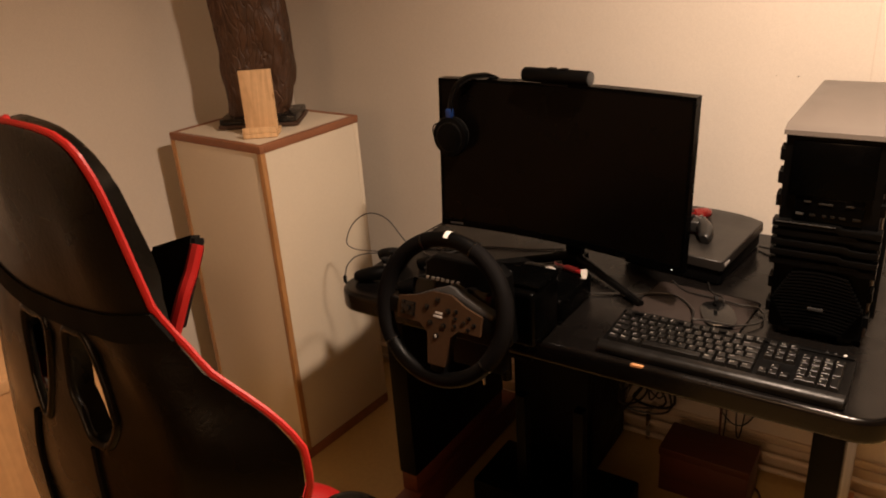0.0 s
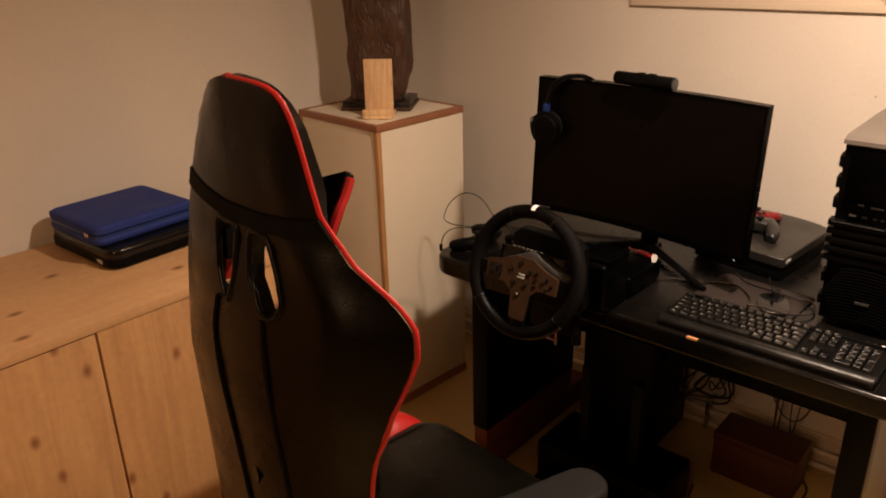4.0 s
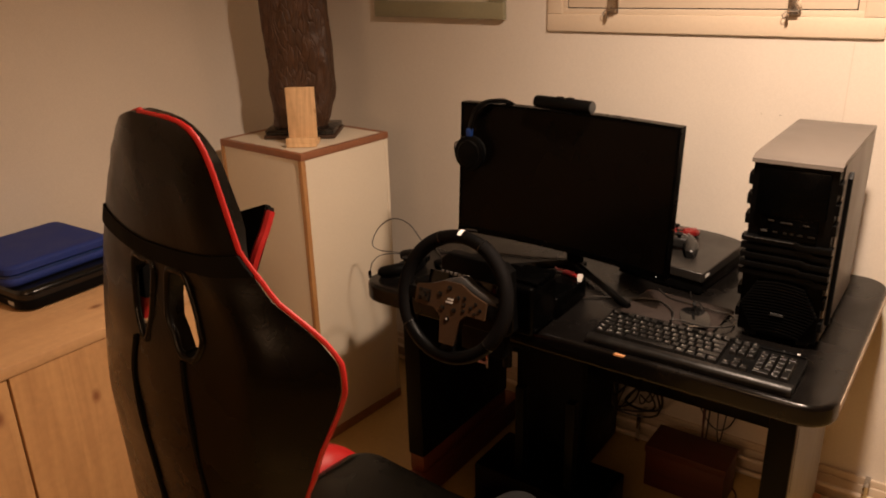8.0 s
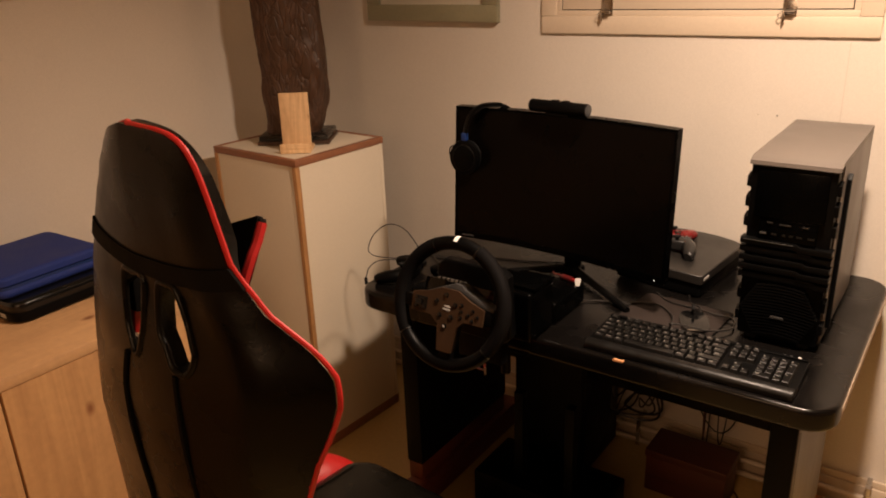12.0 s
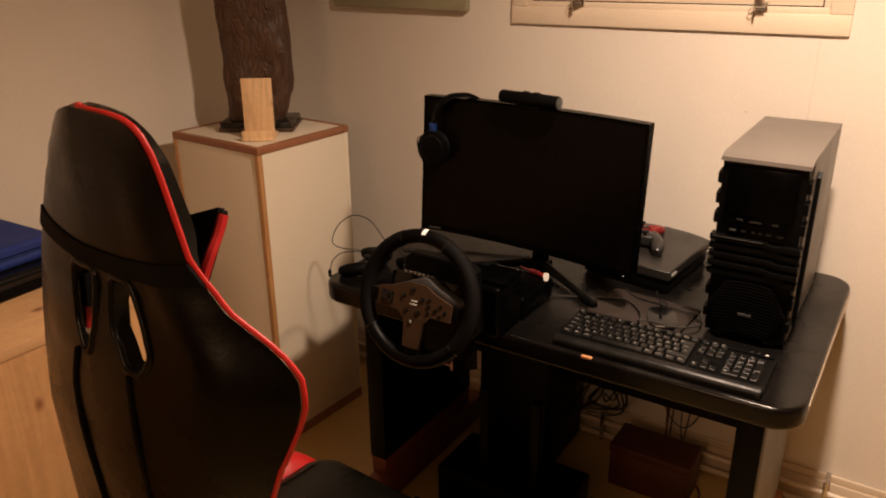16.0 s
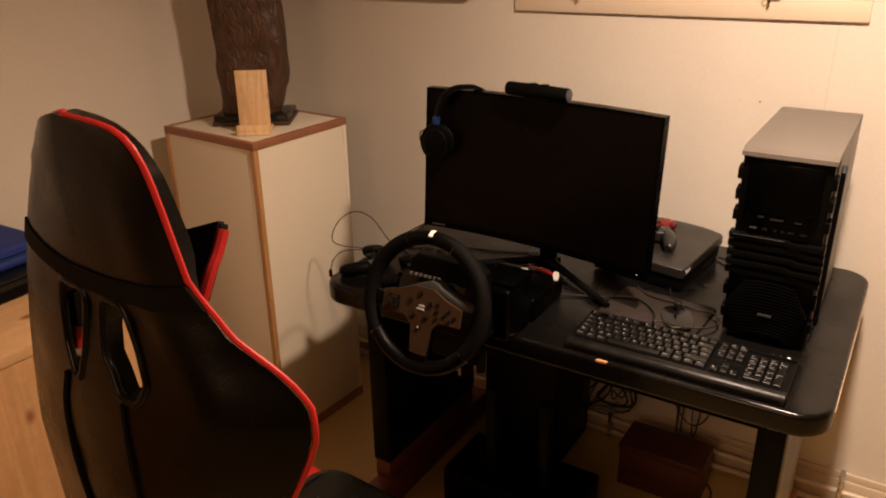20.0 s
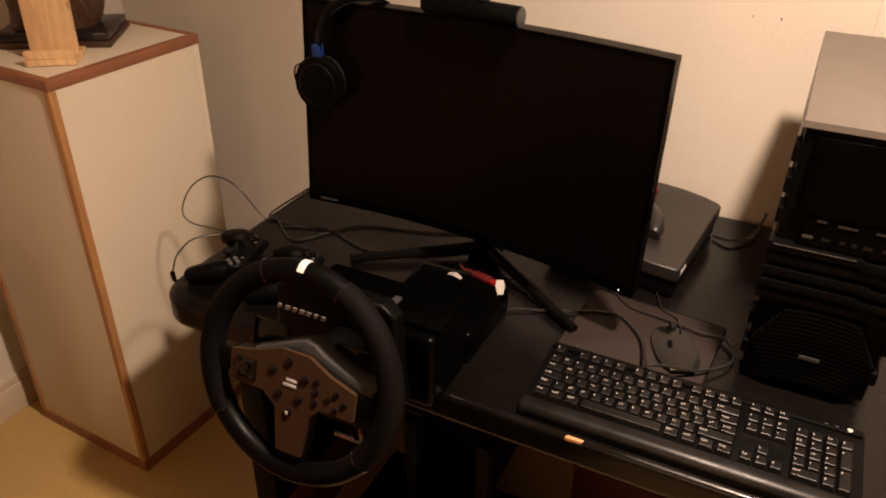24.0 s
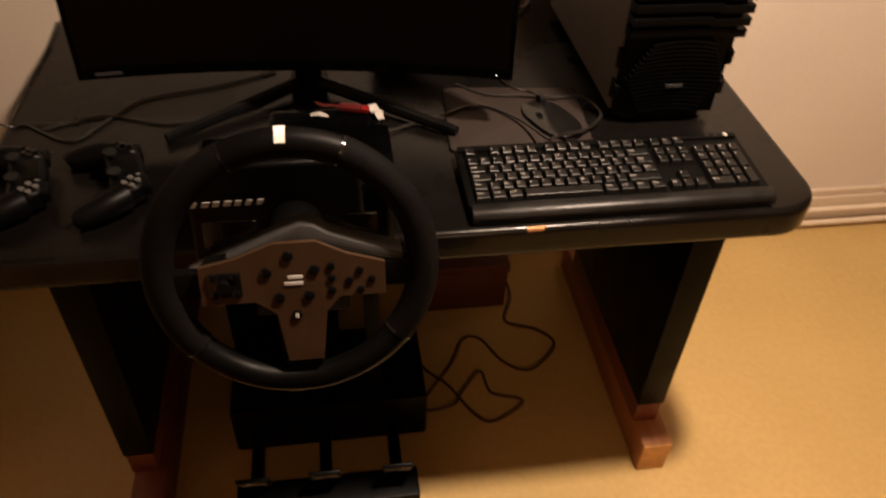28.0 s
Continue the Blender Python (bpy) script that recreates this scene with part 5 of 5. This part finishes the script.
part("backrest", shell(), LEATHER, chair, "black padded backrest with two slots")
zr = list(np.linspace(0.50, 1.39, 70)) + list(np.linspace(1.393, 1.4125, 14))
edge = [Vector((s * (half(z, s) + (0.001 if s > 0 else -0.006)), edge_y(z, s) + (0.0 if s > 0 else 0.006), z)) for s, zz in ((-1, zr), (1, zr[::-1])) for z in zz]
part("red_piping", tube(edge, 0.0036, 8), REDP, chair, "bright red edge piping")
for s in (-1, 1):
    # padded collar round each slot
    T = SLOT if s > 0 else SLOT_FAR
    outline = [(a - 0.004, z) for z, a, b in T] + [((T[-1][1] + T[-1][2]) / 2, 1.217)] + [(b + 0.004, z) for z, a, b in T[::-1]] + [((T[0][1] + T[0][2]) / 2, 1.101)]
    ring = [(s * x, back_xy(z, s * x) + 0.0015, z) for x, z in outline]
    part("slot_collar", tube(spline(ring, 6, closed=True), 0.0052, 10, closed=True), LEATHER, chair, "padded rim round the slot")
    if s < 0:
        part("slot_lining", prism([(-0.157, 1.094), (-0.105, 1.094), (-0.096, 1.134), (-0.150, 1.134)], -0.250, -0.226, 0.003, plane="xz"), REDL, chair, "red padding seen in the slot")
        part("front_padding", prism([(-0.175, 1.1355), (-0.080, 1.1355), (-0.070, 1.205), (-0.165, 1.205)], -0.256, -0.226, 0.004, plane="xz"), STRAP, chair, "black padding on the front of the backrest")
    line = [(1.096, 0.056), (1.05, 0.054), (0.98, 0.058), (0.80, 0.062), (0.52, 0.066)] if s > 0 else [(1.098, 0.058), (1.05, 0.078), (1.01, 0.082), (0.95, 0.074), (0.80, 0.068), (0.52, 0.066)]
    seam = spline([(s * x, back_xy(z, s * x) - 0.001, z) for z, x in line], 6)
    part("back_seam", tube(seam, 0.004, 6), STRAP, chair, "dark stitched seam")
    # forward wing of the side bolster
    bm = bmesh.new()
    A = [bm.verts.new((s * x, y, z)) for x, y, z in ((0.122, -0.219, 1.206), (0.117, -0.175, 1.280), (0.114, -0.173, 1.291), (0.062, -0.192, 1.273), (0.085, -0.234, 1.194))]
    B = [bm.verts.new((v.co.x - s * 0.020, v.co.y + 0.026, v.co.z - 0.013)) for v in A]
    bm.faces.new(A)
    bm.faces.new(B[::-1])
    for i in range(5):
        bm.faces.new((A[i], A[(i + 1) % 5], B[(i + 1) % 5], B[i]))
    bmesh.ops.bevel(bm, geom=list(bm.edges), offset=0.004, segments=2, affect="EDGES")
    part("shoulder_wing", bm, STRAP, chair, "black shoulder wing")
    part("wing_edge", tube(spline([(s * 0.1185, -0.173, 1.281), (s * 0.121, -0.186, 1.260), (s * 0.123, -0.201, 1.240), (s * 0.122, -0.220, 1.204)], 6), 0.0065, 8), REDL, chair, "red front edge of the wing")
# strap round the head part: it sags towards the middle of the back
bm = bmesh.new()
rows_ = []
for t in np.linspace(-1, 1, 33):
    z = lerp(t, [(-1, 1.246), (-0.6, 1.243), (-0.1, 1.234), (0.4, 1.234), (0.75, 1.239), (1, 1.244)])
    a = []
    for dz, off in ((-0.013, -0.0022), (0.013, -0.0022), (0.013, 0.004), (-0.013, 0.004)):
        w = half(z + dz, t) + 0.002
        a.append(bm.verts.new((t * w, back_xy(z + dz, t * (w - 0.002)) + off, z + dz)))
    rows_.append(a)
for A, B in zip(rows_, rows_[1:]):
    for k in range(4):
        bm.faces.new((A[k], A[(k + 1) % 4], B[(k + 1) % 4], B[k]))
bm.faces.new(rows_[0])
bm.faces.new(rows_[-1])
part("head_strap", bm, STRAP, chair, "black elastic pillow strap")

# seat
ST = 0.555
bm = prism(rounded(-0.222, 0.280, -0.235, 0.272, 0.060, 8), ST - 0.13, ST + 0.012, 0.030, 5)
for v in bm.verts:
    if v.co.z > ST - 0.05:
        v.co.z += 0.016 * math.sin(math.pi * min(1, max(0, (v.co.x + 0.222) / 0.50))) - 0.030 * max(0.0, (v.co.y - 0.14) / 0.13)
part("seat_cushion", bm, LEATHER, chair, "wide black padded seat")
bm = tube(spline([(-0.262, -0.24, ST - 0.052), (-0.272, -0.10, ST - 0.042), (-0.272, 0.05, ST - 0.038), (-0.268, 0.130, ST - 0.038), (-0.254, 0.190, ST - 0.046), (-0.228, 0.230, ST - 0.072)], 8), 0.056, 18, taper=lambda t: 1.0 - 0.25 * max(0, t - 0.75) / 0.25)
part("seat_bolster", bm, REDL, chair, "glossy red side bolster of the seat")
for s in (-1, 1):
    part("recline_hinge", turn(prism([(0.075 * math.cos(q), 0.075 * math.sin(q)) for q in np.linspace(0, 2 * math.pi, 24, endpoint=False)], -0.022, 0.022, 0.008, 3, plane="yz"), pose(s * 0.225, -0.205, 0.50)), PLAST, chair, "round black hinge cover")
# arm rests: the two pads are turned to different heights and angles
for s, cx, cy, rz in ((-1, -0.388, 0.040, 0), (1, 0.232, 0.075, -16)):
    pad_ = pose(cx, cy, 0, 0, 0, rz)
    arm = part("arm_pad", turn(prism(rounded(-0.044, 0.044, -0.150, 0.155, 0.042, 8), 0.640, 0.668, 0.010, 4), pad_), RUBBER, chair, "dark grey soft arm pad")
    part("pad_base", turn(prism(rounded(-0.036, 0.036, -0.130, 0.130, 0.034, 6), 0.628, 0.6398, 0.002), pad_), PLAST, arm)
    px = cx - s * 0.006
    part("arm_post", box(px - 0.020, px + 0.020, cy - 0.045, cy + 0.030, 0.40, 0.6278, 0.008), PLAST, chair)
    part("arm_bracket", box(min(px - 0.02, s * 0.10), max(px + 0.02, s * 0.10), cy - 0.045, cy + 0.030, 0.372, 0.3998, 0.005), PLAST, chair)
part("seat_plate", box(-0.15, 0.15, -0.18, 0.18, ST - 0.135, ST - 0.101, 0.005), PLAST, chair)
part("gas_column", rod((0, 0, 0.09 + FZ), (0, 0, ST - 0.135), 0.027, 18), PLAST, chair)
part("hub", rod((0, 0, 0.075 + FZ), (0, 0, 0.13 + FZ), 0.045, 18, 0.006), PLAST, chair)
for i in range(5):
    a = radians(72 * i + 20)
    d = Vector((math.cos(a), math.sin(a), 0))
    leg = part("base_arm", tube([d * 0.03 + Vector((0, 0, 0.105 + FZ)), d * 0.17 + Vector((0, 0, 0.095 + FZ)), d * 0.31 + Vector((0, 0, 0.078 + FZ))], 0.026, 10, taper=lambda t: 1.05 - 0.4 * t), PLAST, chair)
    c = d * 0.31 + Vector((0, 0, FZ))
    n_ = Vector((-d.y, d.x, 0))
    part("castor", merge(rod(c + n_ * 0.006 + Vector((0, 0, 0.028)), c + n_ * 0.024 + Vector((0, 0, 0.028)), 0.028, 16, 0.003), rod(c - n_ * 0.024 + Vector((0, 0, 0.028)), c - n_ * 0.006 + Vector((0, 0, 0.028)), 0.028, 16, 0.003), rod(c + Vector((0, 0, 0.028)), c + Vector((0, 0, 0.075)), 0.006, 8)), RUBBER, leg)
